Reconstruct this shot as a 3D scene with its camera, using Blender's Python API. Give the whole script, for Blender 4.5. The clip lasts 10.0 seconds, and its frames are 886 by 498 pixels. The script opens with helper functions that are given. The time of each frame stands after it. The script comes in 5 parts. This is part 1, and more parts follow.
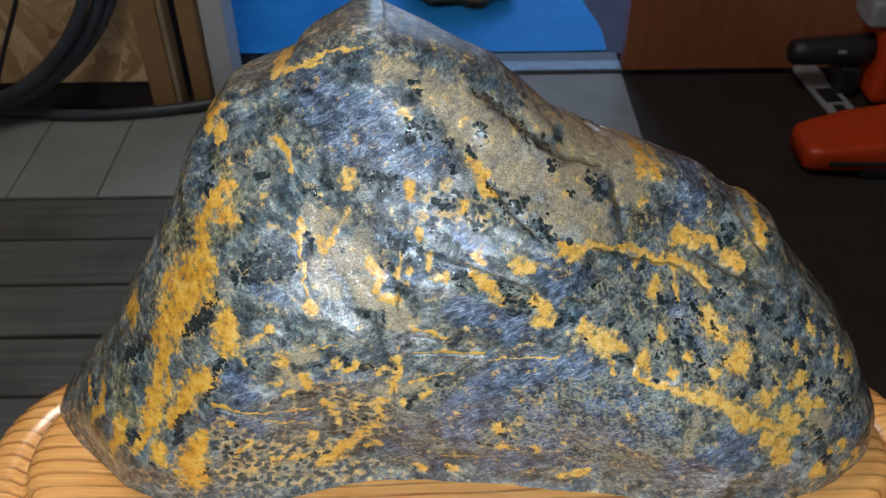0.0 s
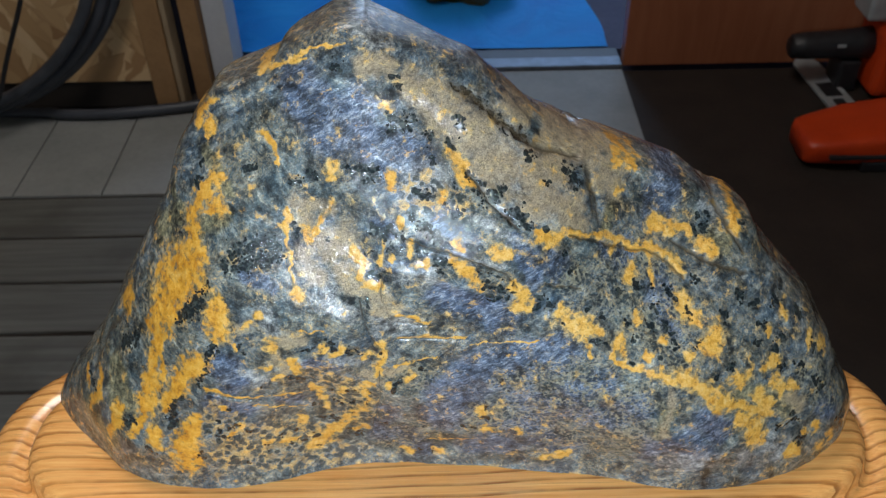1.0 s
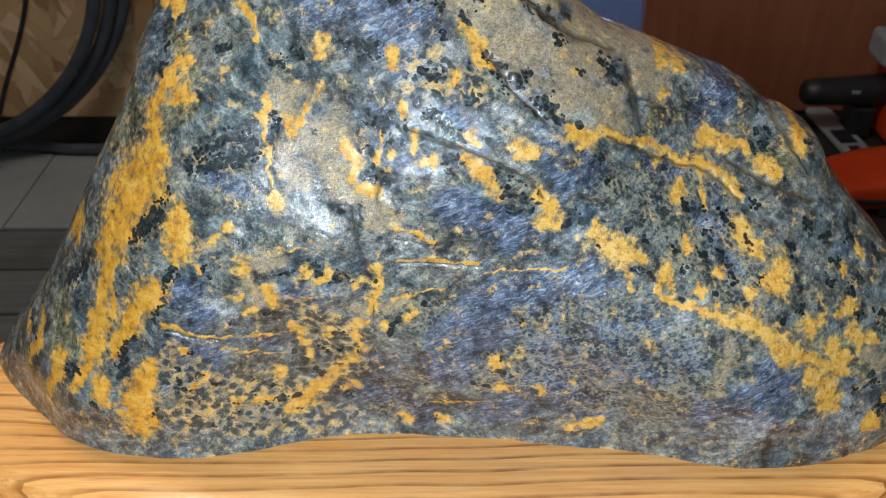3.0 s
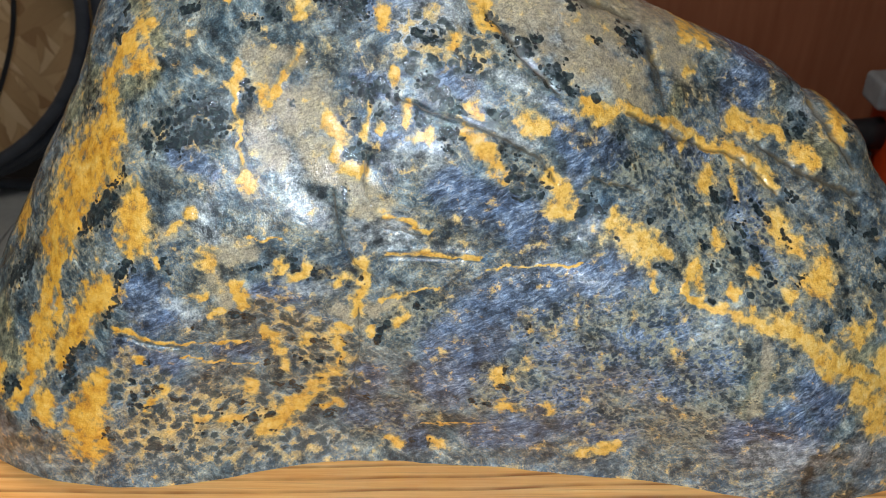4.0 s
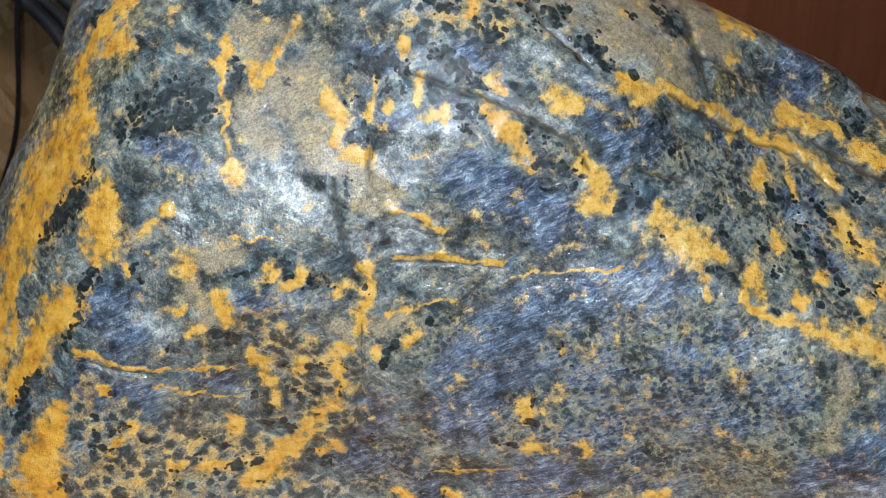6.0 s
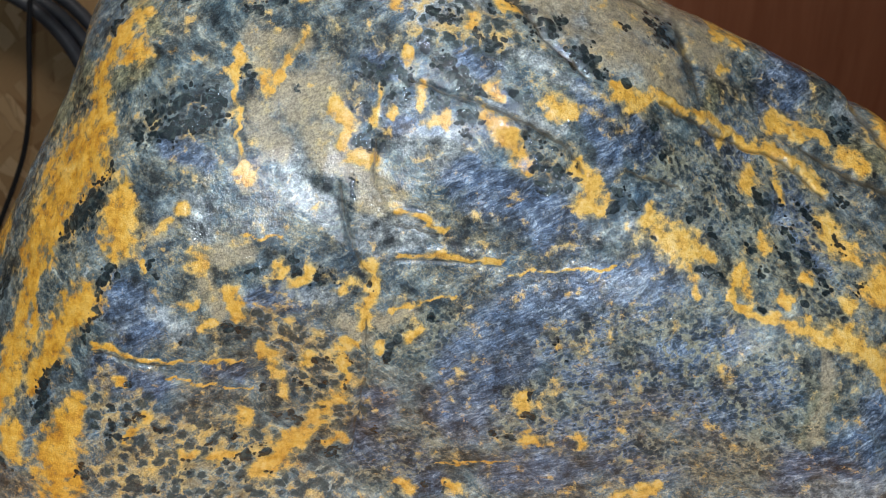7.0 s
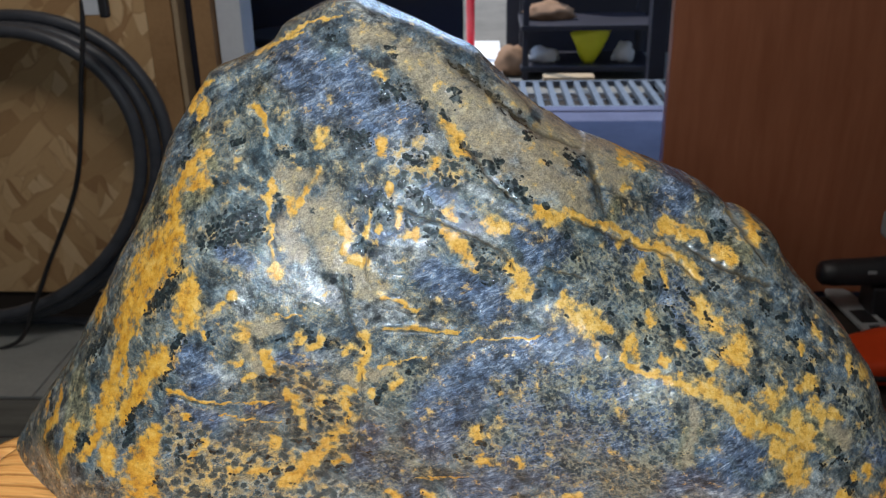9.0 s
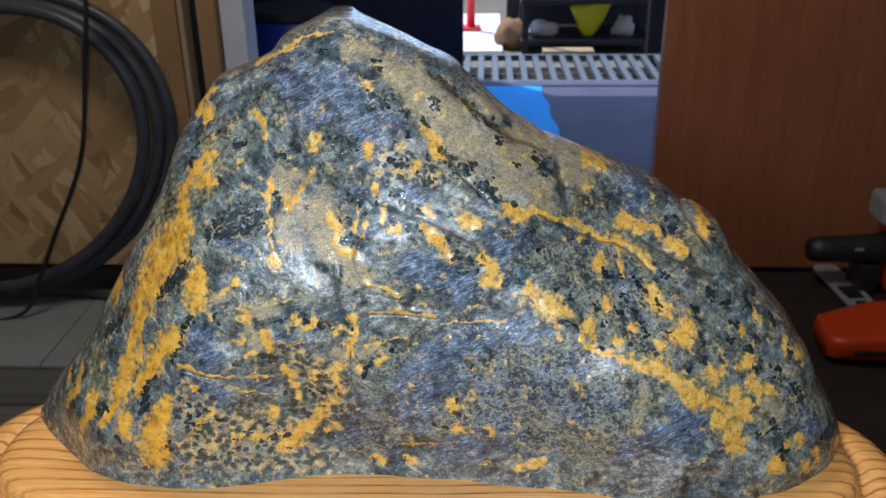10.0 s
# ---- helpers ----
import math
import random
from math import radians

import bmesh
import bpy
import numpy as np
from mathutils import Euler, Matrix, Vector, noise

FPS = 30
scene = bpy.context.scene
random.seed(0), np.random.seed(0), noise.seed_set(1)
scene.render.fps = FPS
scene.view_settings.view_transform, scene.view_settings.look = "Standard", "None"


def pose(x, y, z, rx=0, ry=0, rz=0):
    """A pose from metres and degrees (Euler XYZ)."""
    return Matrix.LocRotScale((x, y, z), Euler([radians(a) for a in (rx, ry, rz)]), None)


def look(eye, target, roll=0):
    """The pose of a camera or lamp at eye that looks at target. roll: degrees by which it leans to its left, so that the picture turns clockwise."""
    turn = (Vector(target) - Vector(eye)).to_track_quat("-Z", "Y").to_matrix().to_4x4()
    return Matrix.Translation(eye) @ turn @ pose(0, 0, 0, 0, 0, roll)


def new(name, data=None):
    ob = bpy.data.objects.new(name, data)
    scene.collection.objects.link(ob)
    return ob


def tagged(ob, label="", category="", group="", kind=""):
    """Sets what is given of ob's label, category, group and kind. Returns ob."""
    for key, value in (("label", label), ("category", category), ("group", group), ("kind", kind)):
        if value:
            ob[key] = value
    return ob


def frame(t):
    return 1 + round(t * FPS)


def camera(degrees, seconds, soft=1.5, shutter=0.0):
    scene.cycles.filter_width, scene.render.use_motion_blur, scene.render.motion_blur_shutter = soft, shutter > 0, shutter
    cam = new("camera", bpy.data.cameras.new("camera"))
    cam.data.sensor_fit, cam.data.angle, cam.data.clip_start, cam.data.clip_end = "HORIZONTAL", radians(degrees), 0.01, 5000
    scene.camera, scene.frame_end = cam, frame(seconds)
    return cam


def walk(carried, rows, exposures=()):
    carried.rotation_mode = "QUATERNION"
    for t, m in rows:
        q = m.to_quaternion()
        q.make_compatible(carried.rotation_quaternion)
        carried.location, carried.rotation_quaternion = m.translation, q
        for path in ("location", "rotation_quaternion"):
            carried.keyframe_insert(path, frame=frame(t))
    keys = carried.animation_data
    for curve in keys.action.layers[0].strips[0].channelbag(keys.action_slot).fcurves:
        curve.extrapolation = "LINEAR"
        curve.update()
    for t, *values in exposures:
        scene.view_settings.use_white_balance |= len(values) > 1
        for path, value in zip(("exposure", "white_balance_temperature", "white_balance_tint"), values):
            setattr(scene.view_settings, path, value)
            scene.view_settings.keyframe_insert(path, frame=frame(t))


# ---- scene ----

# ======================================================= camera
cam = camera(52.6, 10.0, soft=0.9)
PATH = [
    (0, (0.0132, -0.2721, 0.3824), (0.0132, 0.1109, 0.0611), -0.69),
    (0.5, (0.0212, -0.2773, 0.3844), (0.0187, 0.1046, 0.0617), -1.16),
    (1, (0.0243, -0.2862, 0.3886), (0.0206, 0.0960, 0.0663), -1.42),
    (1.5, (0.0226, -0.2897, 0.3878), (0.0217, 0.0935, 0.0665), -1.25),
    (2, (0.0222, -0.2866, 0.3720), (0.0208, 0.1014, 0.0567), -1.31),
    (2.5, (0.0231, -0.2820, 0.3289), (0.0184, 0.1130, 0.0223), -0.96),
    (3, (0.0204, -0.2701, 0.2939), (0.0157, 0.1361, 0.0024), -0.52),
    (3.2, (0.0194, -0.2661, 0.2822), (0.0161, 0.1463, -0.0005), -0.02),
    (4.3, (0.0168, -0.2383, 0.2402), (0.0178, 0.1876, -0.0217), 0.24),
    (4.5, (0.0138, -0.2347, 0.2295), (0.0142, 0.1955, -0.0254), 0.13),
    (5, (0.0109, -0.2254, 0.2090), (0.0138, 0.2136, -0.0304), 0.03),
    (5.5, (0.0127, -0.2218, 0.2031), (0.0142, 0.2270, -0.0174), -0.15),
    (7, (0.0152, -0.2382, 0.2055), (0.0118, 0.2168, -0.0019), -0.07),
    (7.5, (0.0177, -0.2431, 0.2135), (0.0126, 0.2142, 0.0113), 0.01),
    (8, (0.0234, -0.2691, 0.2235), (0.0152, 0.1881, 0.0213), -0.15),
    (8.5, (0.0379, -0.3001, 0.2414), (0.0238, 0.1580, 0.0417), -0.48),
    (9, (0.0406, -0.3250, 0.2693), (0.0189, 0.1342, 0.0729), -1.06),
    (9.5, (0.0476, -0.3479, 0.2835), (0.0268, 0.1101, 0.0840), -0.73),
    (10, (0.0523, -0.3631, 0.2966), (0.0303, 0.0896, 0.0854), -0.79),
]
walk(cam, [(t, look(eye, target, roll)) for t, eye, target, roll in PATH], [(0, 0.1), (2.0, 0.20), (4.3, 0.25), (5.7, 0.19), (7.5, 0.10), (9.0, 0.1), (10, 0.1)])
cam.data.dof.use_dof = True
cam.data.dof.focus_distance = 0.285
cam.data.dof.aperture_fstop = 36.0

# ======================================================= light
world = bpy.data.worlds.new("sky")
scene.world = world
world.use_nodes = True
wn = world.node_tree.nodes
sky = wn.new("ShaderNodeTexSky")
sky.sky_type = "NISHITA"
sky.sun_disc = False
sky.sun_elevation = radians(65)
sky.sun_rotation = radians(-48)
world.node_tree.links.new(sky.outputs[0], wn["Background"].inputs[0])
wn["Background"].inputs[1].default_value = 0.15

sun_data = bpy.data.lights.new("sun", "SUN")
sun_data.energy = 4.0
sun_data.angle = radians(0.6)
sun_data.color = (1.0, 0.98, 0.95)
sun = new("sun", sun_data)
sun.matrix_world = look((-3, 8.0, 8.0), (0, 5.3, -0.8))

# fixed lamp close to the viewer, standing in for the camera's own flash
lamp_data = bpy.data.lights.new("flash_stand_in", "POINT")
lamp_data.energy = 10.6
lamp_data.shadow_soft_size = 0.028
lamp_data.color = (0.80, 0.945, 1.07)
lamp = new("flash_stand_in", lamp_data)
lamp.location = (-0.008, -0.395, 0.300)

# unseen fill light under the ceiling, added to brighten walls and floor
room_data = bpy.data.lights.new("room_fill", "AREA")
room_data.energy = 14.0
room_data.size = 0.5
room_data.color = (1.0, 0.94, 0.88)
room = new("room_fill", room_data)
room.matrix_world = look((-0.35, 0.6, 1.62), (-0.3, 1.1, 0.0))

# unseen area lamp, added to strengthen the sky's light where the porch opens to the yard
open_data = bpy.data.lights.new("porch_sky_fill", "AREA")
open_data.energy = 62.0
open_data.shape = "RECTANGLE"
open_data.size = 3.2
open_data.size_y = 1.2
open_data.color = (0.44, 0.66, 1.0)
porch_light = new("porch_sky_fill", open_data)
porch_light.matrix_world = look((-0.2, 4.32, 1.05), (-0.1, 2.6, -0.6))

# ======================================================= helpers
FLOOR = -0.77


def part(name, bm, material, parent=None, label="", smooth=False):
    me = bpy.data.meshes.new(name)
    bm.to_mesh(me)
    bm.free()
    me.materials.append(material)
    if smooth:
        me.polygons.foreach_set("use_smooth", [True] * len(me.polygons))
    ob = new(name, me)
    if parent is not None:
        ob.parent = parent
    if label:
        ob["label"] = label
    return ob


def thing(name, label, category, group="", kind="", at=(0, 0, 0)):
    ob = new(name)
    ob.location = at
    ob.empty_display_size = 0.05
    return tagged(ob, label, category, group, kind)


def box(bm, x0, y0, z0, x1, y1, z1, bevel=0.0, segments=2):
    m = Matrix.LocRotScale(((x0 + x1) / 2, (y0 + y1) / 2, (z0 + z1) / 2), None, (x1 - x0, y1 - y0, z1 - z0))
    made = bmesh.ops.create_cube(bm, size=1, matrix=m)["verts"]
    if bevel:
        edges = list({e for v in made for e in v.link_edges})
        bmesh.ops.bevel(bm, geom=edges, offset=bevel, segments=segments, affect="EDGES", profile=0.5)
    return bm


def box_part(name, lo, hi, material, parent=None, label="", bevel=0.003):
    return part(name, box(bmesh.new(), *lo, *hi, bevel), material, parent, label)


def tube(bm, points, radius, sides=12, closed=False):
    """A round tube along points; radius: a number, or one for each point."""
    pts = [Vector(p) for p in points]
    radii = radius if isinstance(radius, (list, tuple)) else [radius] * len(pts)
    rings, side = [], None
    for i, p in enumerate(pts):
        a = pts[i - 1] if i or closed else p
        b = pts[(i + 1) % len(pts)] if i + 1 < len(pts) or closed else p
        way = (b - a).normalized()
        if side is None:
            side = way.orthogonal().normalized()
        side = (side - way * side.dot(way)).normalized()
        up = way.cross(side)
        rings.append([bm.verts.new(p + radii[i] * (math.cos(k * math.tau / sides) * side + math.sin(k * math.tau / sides) * up)) for k in range(sides)])
    n = len(rings)
    for i in range(n if closed else n - 1):
        r, s = rings[i], rings[(i + 1) % n]
        for k in range(sides):
            bm.faces.new((r[k], r[(k + 1) % sides], s[(k + 1) % sides], s[k]))
    if not closed:
        bm.faces.new(rings[0][::-1])
        bm.faces.new(rings[-1])
    return bm


def smooth_line(points, steps=8):
    """Catmull-Rom through points."""
    p = [Vector(q) for q in points]
    p = [2 * p[0] - p[1]] + p + [2 * p[-1] - p[-2]]
    out = []
    for i in range(1, len(p) - 2):
        for k in range(steps):
            t = k / steps
            a, b, c, d = p[i - 1:i + 3]
            out.append(0.5 * (2 * b + (c - a) * t + (2 * a - 5 * b + 4 * c - d) * t * t + (3 * b - a - 3 * c + d) * t ** 3))
    out.append(p[-2])
    return out


# ======================================================= materials
class Mat:
    """A small writer of node materials."""

    def __init__(self, name, rough=0.6, metallic=0.0, specular=0.5):
        self.m = bpy.data.materials.new(name)
        self.m.use_nodes = True
        self.n, self.l = self.m.node_tree.nodes, self.m.node_tree.links
        self.b = self.n["Principled BSDF"]
        self.b.inputs["Roughness"].default_value = rough
        self.b.inputs["Metallic"].default_value = metallic
        self.b.inputs["Specular IOR Level"].default_value = specular
        self.co = self.n.new("ShaderNodeTexCoord").outputs["Object"]

    def put(self, socket, value):
        if isinstance(value, bpy.types.NodeSocket):
            self.l.new(value, socket)
        elif isinstance(value, (tuple, list)) and len(value) == 3 and socket.type == "RGBA":
            socket.default_value = (*value, 1)
        else:
            socket.default_value = value

    def mapped(self, scale=(1, 1, 1), rot=(0, 0, 0), co=None):
        co = co or self.co
        for name, value in (("Rotation", [radians(a) for a in rot]), ("Scale", scale)):
            k = self.n.new("ShaderNodeMapping")
            self.put(k.inputs["Vector"], co)
            k.inputs[name].default_value = value
            co = k.outputs[0]
        return co

    def noise(self, scale, detail=4, rough=0.55, distort=0.0, co=None, color=False):
        k = self.n.new("ShaderNodeTexNoise")
        self.put(k.inputs["Vector"], co or self.co)
        k.inputs["Scale"].default_value = scale
        k.inputs["Detail"].default_value = detail
        k.inputs["Roughness"].default_value = rough
        k.inputs["Distortion"].default_value = distort
        return k.outputs["Color" if color else "Fac"]

    def voronoi(self, scale, feature="F1", co=None, randomness=1.0, out="Distance"):
        k = self.n.new("ShaderNodeTexVoronoi")
        k.feature = feature
        self.put(k.inputs["Vector"], co or self.co)
        k.inputs["Scale"].default_value = scale
        k.inputs["Randomness"].default_value = randomness
        return k.outputs[out]

    def ramp(self, fac, stops):
        k = self.n.new("ShaderNodeValToRGB")
        self.put(k.inputs[0], fac)
        e = k.color_ramp.elements
        while len(e) < len(stops):
            e.new(0.5)
        for el, (at, c) in zip(e, stops):
            el.position = at
            el.color = (*c, 1) if isinstance(c, (tuple, list)) else (c, c, c, 1)
        return k.outputs[0]

    def step(self, fac, lo, hi):
        k = self.n.new("ShaderNodeMapRange")
        k.interpolation_type = "SMOOTHSTEP"
        self.put(k.inputs["Value"], fac)
        k.inputs["From Min"].default_value = lo
        k.inputs["From Max"].default_value = hi
        return k.outputs[0]

    def math(self, op, a, b=0.0):
        k = self.n.new("ShaderNodeMath")
        k.operation = op
        self.put(k.inputs[0], a)
        self.put(k.inputs[1], b)
        return k.outputs[0]

    def mix(self, fac, a, b, mode="MIX"):
        k = self.n.new("ShaderNodeMix")
        k.data_type = "RGBA"
        k.blend_type = mode
        self.put(k.inputs[0], fac)
        self.put(k.inputs[6], a)
        self.put(k.inputs[7], b)
        return k.outputs[2]

    def shift(self, co, by, amount):
        """co moved about by a colour noise."""
        a = self.n.new("ShaderNodeVectorMath")
        a.operation = "SUBTRACT"
        self.put(a.inputs[0], by)
        a.inputs[1].default_value = (0.5, 0.5, 0.5)
        s = self.n.new("ShaderNodeVectorMath")
        s.operation = "SCALE"
        self.put(s.inputs[0], a.outputs[0])
        s.inputs["Scale"].default_value = amount
        t = self.n.new("ShaderNodeVectorMath")
        t.operation = "ADD"
        self.put(t.inputs[0], co)
        self.put(t.inputs[1], s.outputs[0])
        return t.outputs[0]

    def attribute(self, name):
        k = self.n.new("ShaderNodeAttribute")
        k.attribute_name = name
        return k

    def random(self):
        return self.n.new("ShaderNodeObjectInfo").outputs["Random"]

    def done(self, color=None, rough=None, bump=None, strength=0.3, distance=0.002):
        if color is not None:
            self.put(self.b.inputs["Base Color"], color)
        if rough is not None:
            self.put(self.b.inputs["Roughness"], rough)
        if bump is not None:
            k = self.n.new("ShaderNodeBump")
            k.inputs["Strength"].default_value = strength
            k.inputs["Distance"].default_value = distance
            self.put(k.inputs["Height"], bump)
            self.l.new(k.outputs[0], self.b.inputs["Normal"])
        return self.m


def worn(name, dark, light, scale=12.0, rough=0.6, bump=0.15, distance=0.002, metallic=0.0):
    """A surface of one stuff, mottled at two scales."""
    k = Mat(name, rough, metallic)
    big, fine = k.noise(scale, 5), k.noise(scale * 14, 3)
    mixed = k.math("ADD", k.math("MULTIPLY", big, 0.7), k.math("MULTIPLY", fine, 0.3))
    return k.done(k.ramp(mixed, [(0.3, dark), (0.7, light)]), None, fine, bump, distance)


def make_base_wood():
    k = Mat("ash_wood", 0.34)
    k.b.inputs["Coat Weight"].default_value = 0.6
    k.b.inputs["Coat Roughness"].default_value = 0.16
    warp = k.shift(k.co, k.noise(6, 2, color=True), 0.010)
    sep = k.n.new("ShaderNodeSeparateXYZ")
    k.put(sep.inputs[0], warp)
    # growth rings: shells about a line along the length, well under the board
    y = k.math("SUBTRACT", sep.outputs[1], 0.30)
    z = k.math("ADD", sep.outputs[2], 0.24)
    radius = k.math("SQRT", k.math("ADD", k.math("MULTIPLY", y, y), k.math("MULTIPLY", k.math("MULTIPLY", z, z), 1.0)))
    turn = k.math("FRACT", k.math("ADD", k.math("MULTIPLY", radius, 165.0), k.math("MULTIPLY", sep.outputs[0], 3.0)))
    late = k.math("MULTIPLY", k.step(turn, 0.62, 0.90), k.math("SUBTRACT", 1.0, k.step(turn, 0.94, 1.0)))
    fibre = k.noise(330, 5, 0.7, co=k.mapped((0.035, 1, 1)))
    pores = k.step(k.noise(700, 2, co=k.mapped((0.03, 1, 1))), 0.58, 0.72)
    body = k.ramp(fibre, [(0.32, (0.68, 0.250, 0.052)), (0.68, (0.95, 0.51, 0.17))])
    body = k.mix(k.math("MULTIPLY", k.noise(14, 3), 0.5), body, (0.84, 0.40, 0.12))
    c = k.mix(k.math("MULTIPLY", late, k.ramp(k.noise(30, 3), [(0.35, 0.25), (0.65, 0.9)])), body, (0.29, 0.088, 0.018))
    c = k.mix(k.math("MULTIPLY", pores, 0.3), c, (0.30, 0.14, 0.06))
    return k.done(c, k.ramp(fibre, [(0.2, 0.16), (0.8, 0.30)]), k.math("SUBTRACT", fibre, k.math("MULTIPLY", late, 0.5)), 0.12, 0.0006)


base_wood = make_base_wood()
# ======================================================= the stone
Z_LEFT = [-0.03, 0.0, 0.02, 0.045, 0.065, 0.085, 0.105, 0.13, 0.15, 0.17, 0.188, 0.196, 0.2, 0.207, 0.2135, 0.217]
X_LEFT = [-0.1982, -0.1982, -0.1858, -0.1669, -0.1567, -0.1465, -0.1369, -0.1202, -0.1109, -0.0977, -0.0853, -0.0623, -0.0544, -0.0497, -0.0359, -0.0273]
Z_RIGHT = [-0.03, 0.0, 0.02, 0.04, 0.055, 0.07, 0.085, 0.1, 0.112, 0.12, 0.13, 0.14, 0.15, 0.157, 0.168, 0.18, 0.194, 0.207, 0.2115, 0.217]
X_RIGHT = [0.2439, 0.2446, 0.2362, 0.2249, 0.219, 0.209, 0.1959, 0.1841, 0.1782, 0.1612, 0.1517, 0.1282, 0.1058, 0.0897, 0.0702, 0.0579, 0.0418, 0.0134, 0.0005, -0.0144]
BULGES = [(0.0, 0.092, 0.0013), (-0.094, 0.073, -0.0129), (0.032, 0.137, -0.0057), (0.148, 0.128, -0.0057), (0.141, 0.081, -0.0095), (-0.145, 0.027, -0.006),
          (0.086, 0.096, -0.0069), (0.134, 0.116, 0.0165), (0.031, 0.091, 0.0098), (-0.046, 0.117, 0.0045), (-0.107, 0.055, 0.009), (0.049, 0.0, -0.0032)]
SWELLS = [(-0.17, -0.01, 0.012), (-0.13, -0.01, 0.005), (-0.16, 0.02, -0.0048), (-0.16, 0.055, -0.0048), (-0.13, 0.03, -0.0071), (-0.13, 0.08, -0.0023), (-0.11, 0.055, -0.0017), (-0.11, 0.11, -0.0021), (-0.085, 0.08, 0.0008), (-0.085, 0.14, -0.0098),
          (-0.09, 0.025, -0.0061), (-0.06, 0.11, -0.0056), (-0.06, 0.17, 0.0040), (-0.05, 0.06, 0.0076), (-0.03, 0.09, -0.0011), (-0.03, 0.14, 0.0035), (0, 0.115, -0.0012), (0, 0.06, -0.0011),
          (0, 0.175, -0.0015), (0.035, 0.09, -0.0011), (0.045, 0.15, -0.0003), (0.05, 0.02, -0.0044), (0.06, 0.115, 0.0020), (0.08, 0.15, -0.0110), (0.1, 0.125, 0.0073), (0.1, 0.085, -0.0011),
          (0.135, 0.105, 0.0043), (0.14, 0.07, -0.0047), (0.14, 0.03, -0.0045), (0.175, 0.075, 0.0053), (0.18, 0.04, 0.0075), (0.21, 0.03, 0.0065)]


def stone_front(x, z):
    """How far back the stone's face lies, before the flanks curve away."""
    zc = np.maximum(z, -0.012)
    f = (0.06501 + 0.07778 * x - 1.682 * zc - 2.434 * x * x - 1.253 * x * zc + 12.09 * zc * zc - 5.05 * x ** 3 + 37.95 * x * x * zc + 7.856 * x * zc * zc
         - 20.12 * zc ** 3 + 44.86 * x ** 4 * np.exp(-zc / 0.05) + 0.3828 * x * x * np.exp(-zc / 0.03) - 0.05894 * np.exp(-zc / 0.03))
    for bx, bz, amount in BULGES + SWELLS:
        f = f + amount * np.exp(-((x - bx) ** 2 + (zc - bz) ** 2) / (2 * 0.028 ** 2))
    return f


def mid_depth(x, z):
    return 0.0595 + 0.0735 * np.clip(z, 0, 0.25) + -0.0051 * x




def value_noise(p, scale, seed=0):
    """Smooth noise from 0 to 1 at points p (n, 3)."""
    q = p * scale + 71.3 + seed * 17.17
    i = np.floor(q).astype(np.int64)
    t = q - i
    t = t * t * t * (t * (t * 6 - 15) + 10)
    out = 0
    for dx in (0, 1):
        for dy in (0, 1):
            for dz in (0, 1):
                h = ((i[:, 0] + dx) * 374761393 + (i[:, 1] + dy) * 668265263 + (i[:, 2] + dz) * 2147483647 + seed * 974711) & 0x7FFFFFFF
                h = ((h ^ (h >> 13)) * 1274126177) & 0x7FFFFFFF
                h = (h ^ (h >> 16)) & 0xFFFF
                w = (t[:, 0] if dx else 1 - t[:, 0]) * (t[:, 1] if dy else 1 - t[:, 1]) * (t[:, 2] if dz else 1 - t[:, 2])
                out = out + w * h / 65535.0
    return out


def fractal(p, scale, octaves=4, seed=0):
    out, amp, total = 0, 1.0, 0
    for k in range(octaves):
        out = out + amp * value_noise(p, scale * 2.03 ** k, seed + 5 * k)
        total += amp
        amp *= 0.5
    return out / total


def softened(values, reach):
    """The row of values, blurred along itself."""
    k = np.exp(-0.5 * (np.arange(-3 * reach, 3 * reach + 1) / reach) ** 2)
    return np.convolve(np.pad(values, 3 * reach, mode="edge"), k / k.sum(), mode="valid")


def line_mask(x, z, points, width, soft=0.5):
    """1 on the line through points, falling to 0 over its width. points: (x, z, half width share)."""
    best = np.zeros_like(x)
    for (x0, z0, w0), (x1, z1, w1) in zip(points[:-1], points[1:]):
        dx, dz = x1 - x0, z1 - z0
        t = np.clip(((x - x0) * dx + (z - z0) * dz) / max(dx * dx + dz * dz, 1e-9), 0, 1)
        d = np.hypot(x - x0 - t * dx, z - z0 - t * dz) / (width * (w0 + (w1 - w0) * t))
        best = np.maximum(best, np.clip(1.0 - soft * d, 0, 1))
    return best


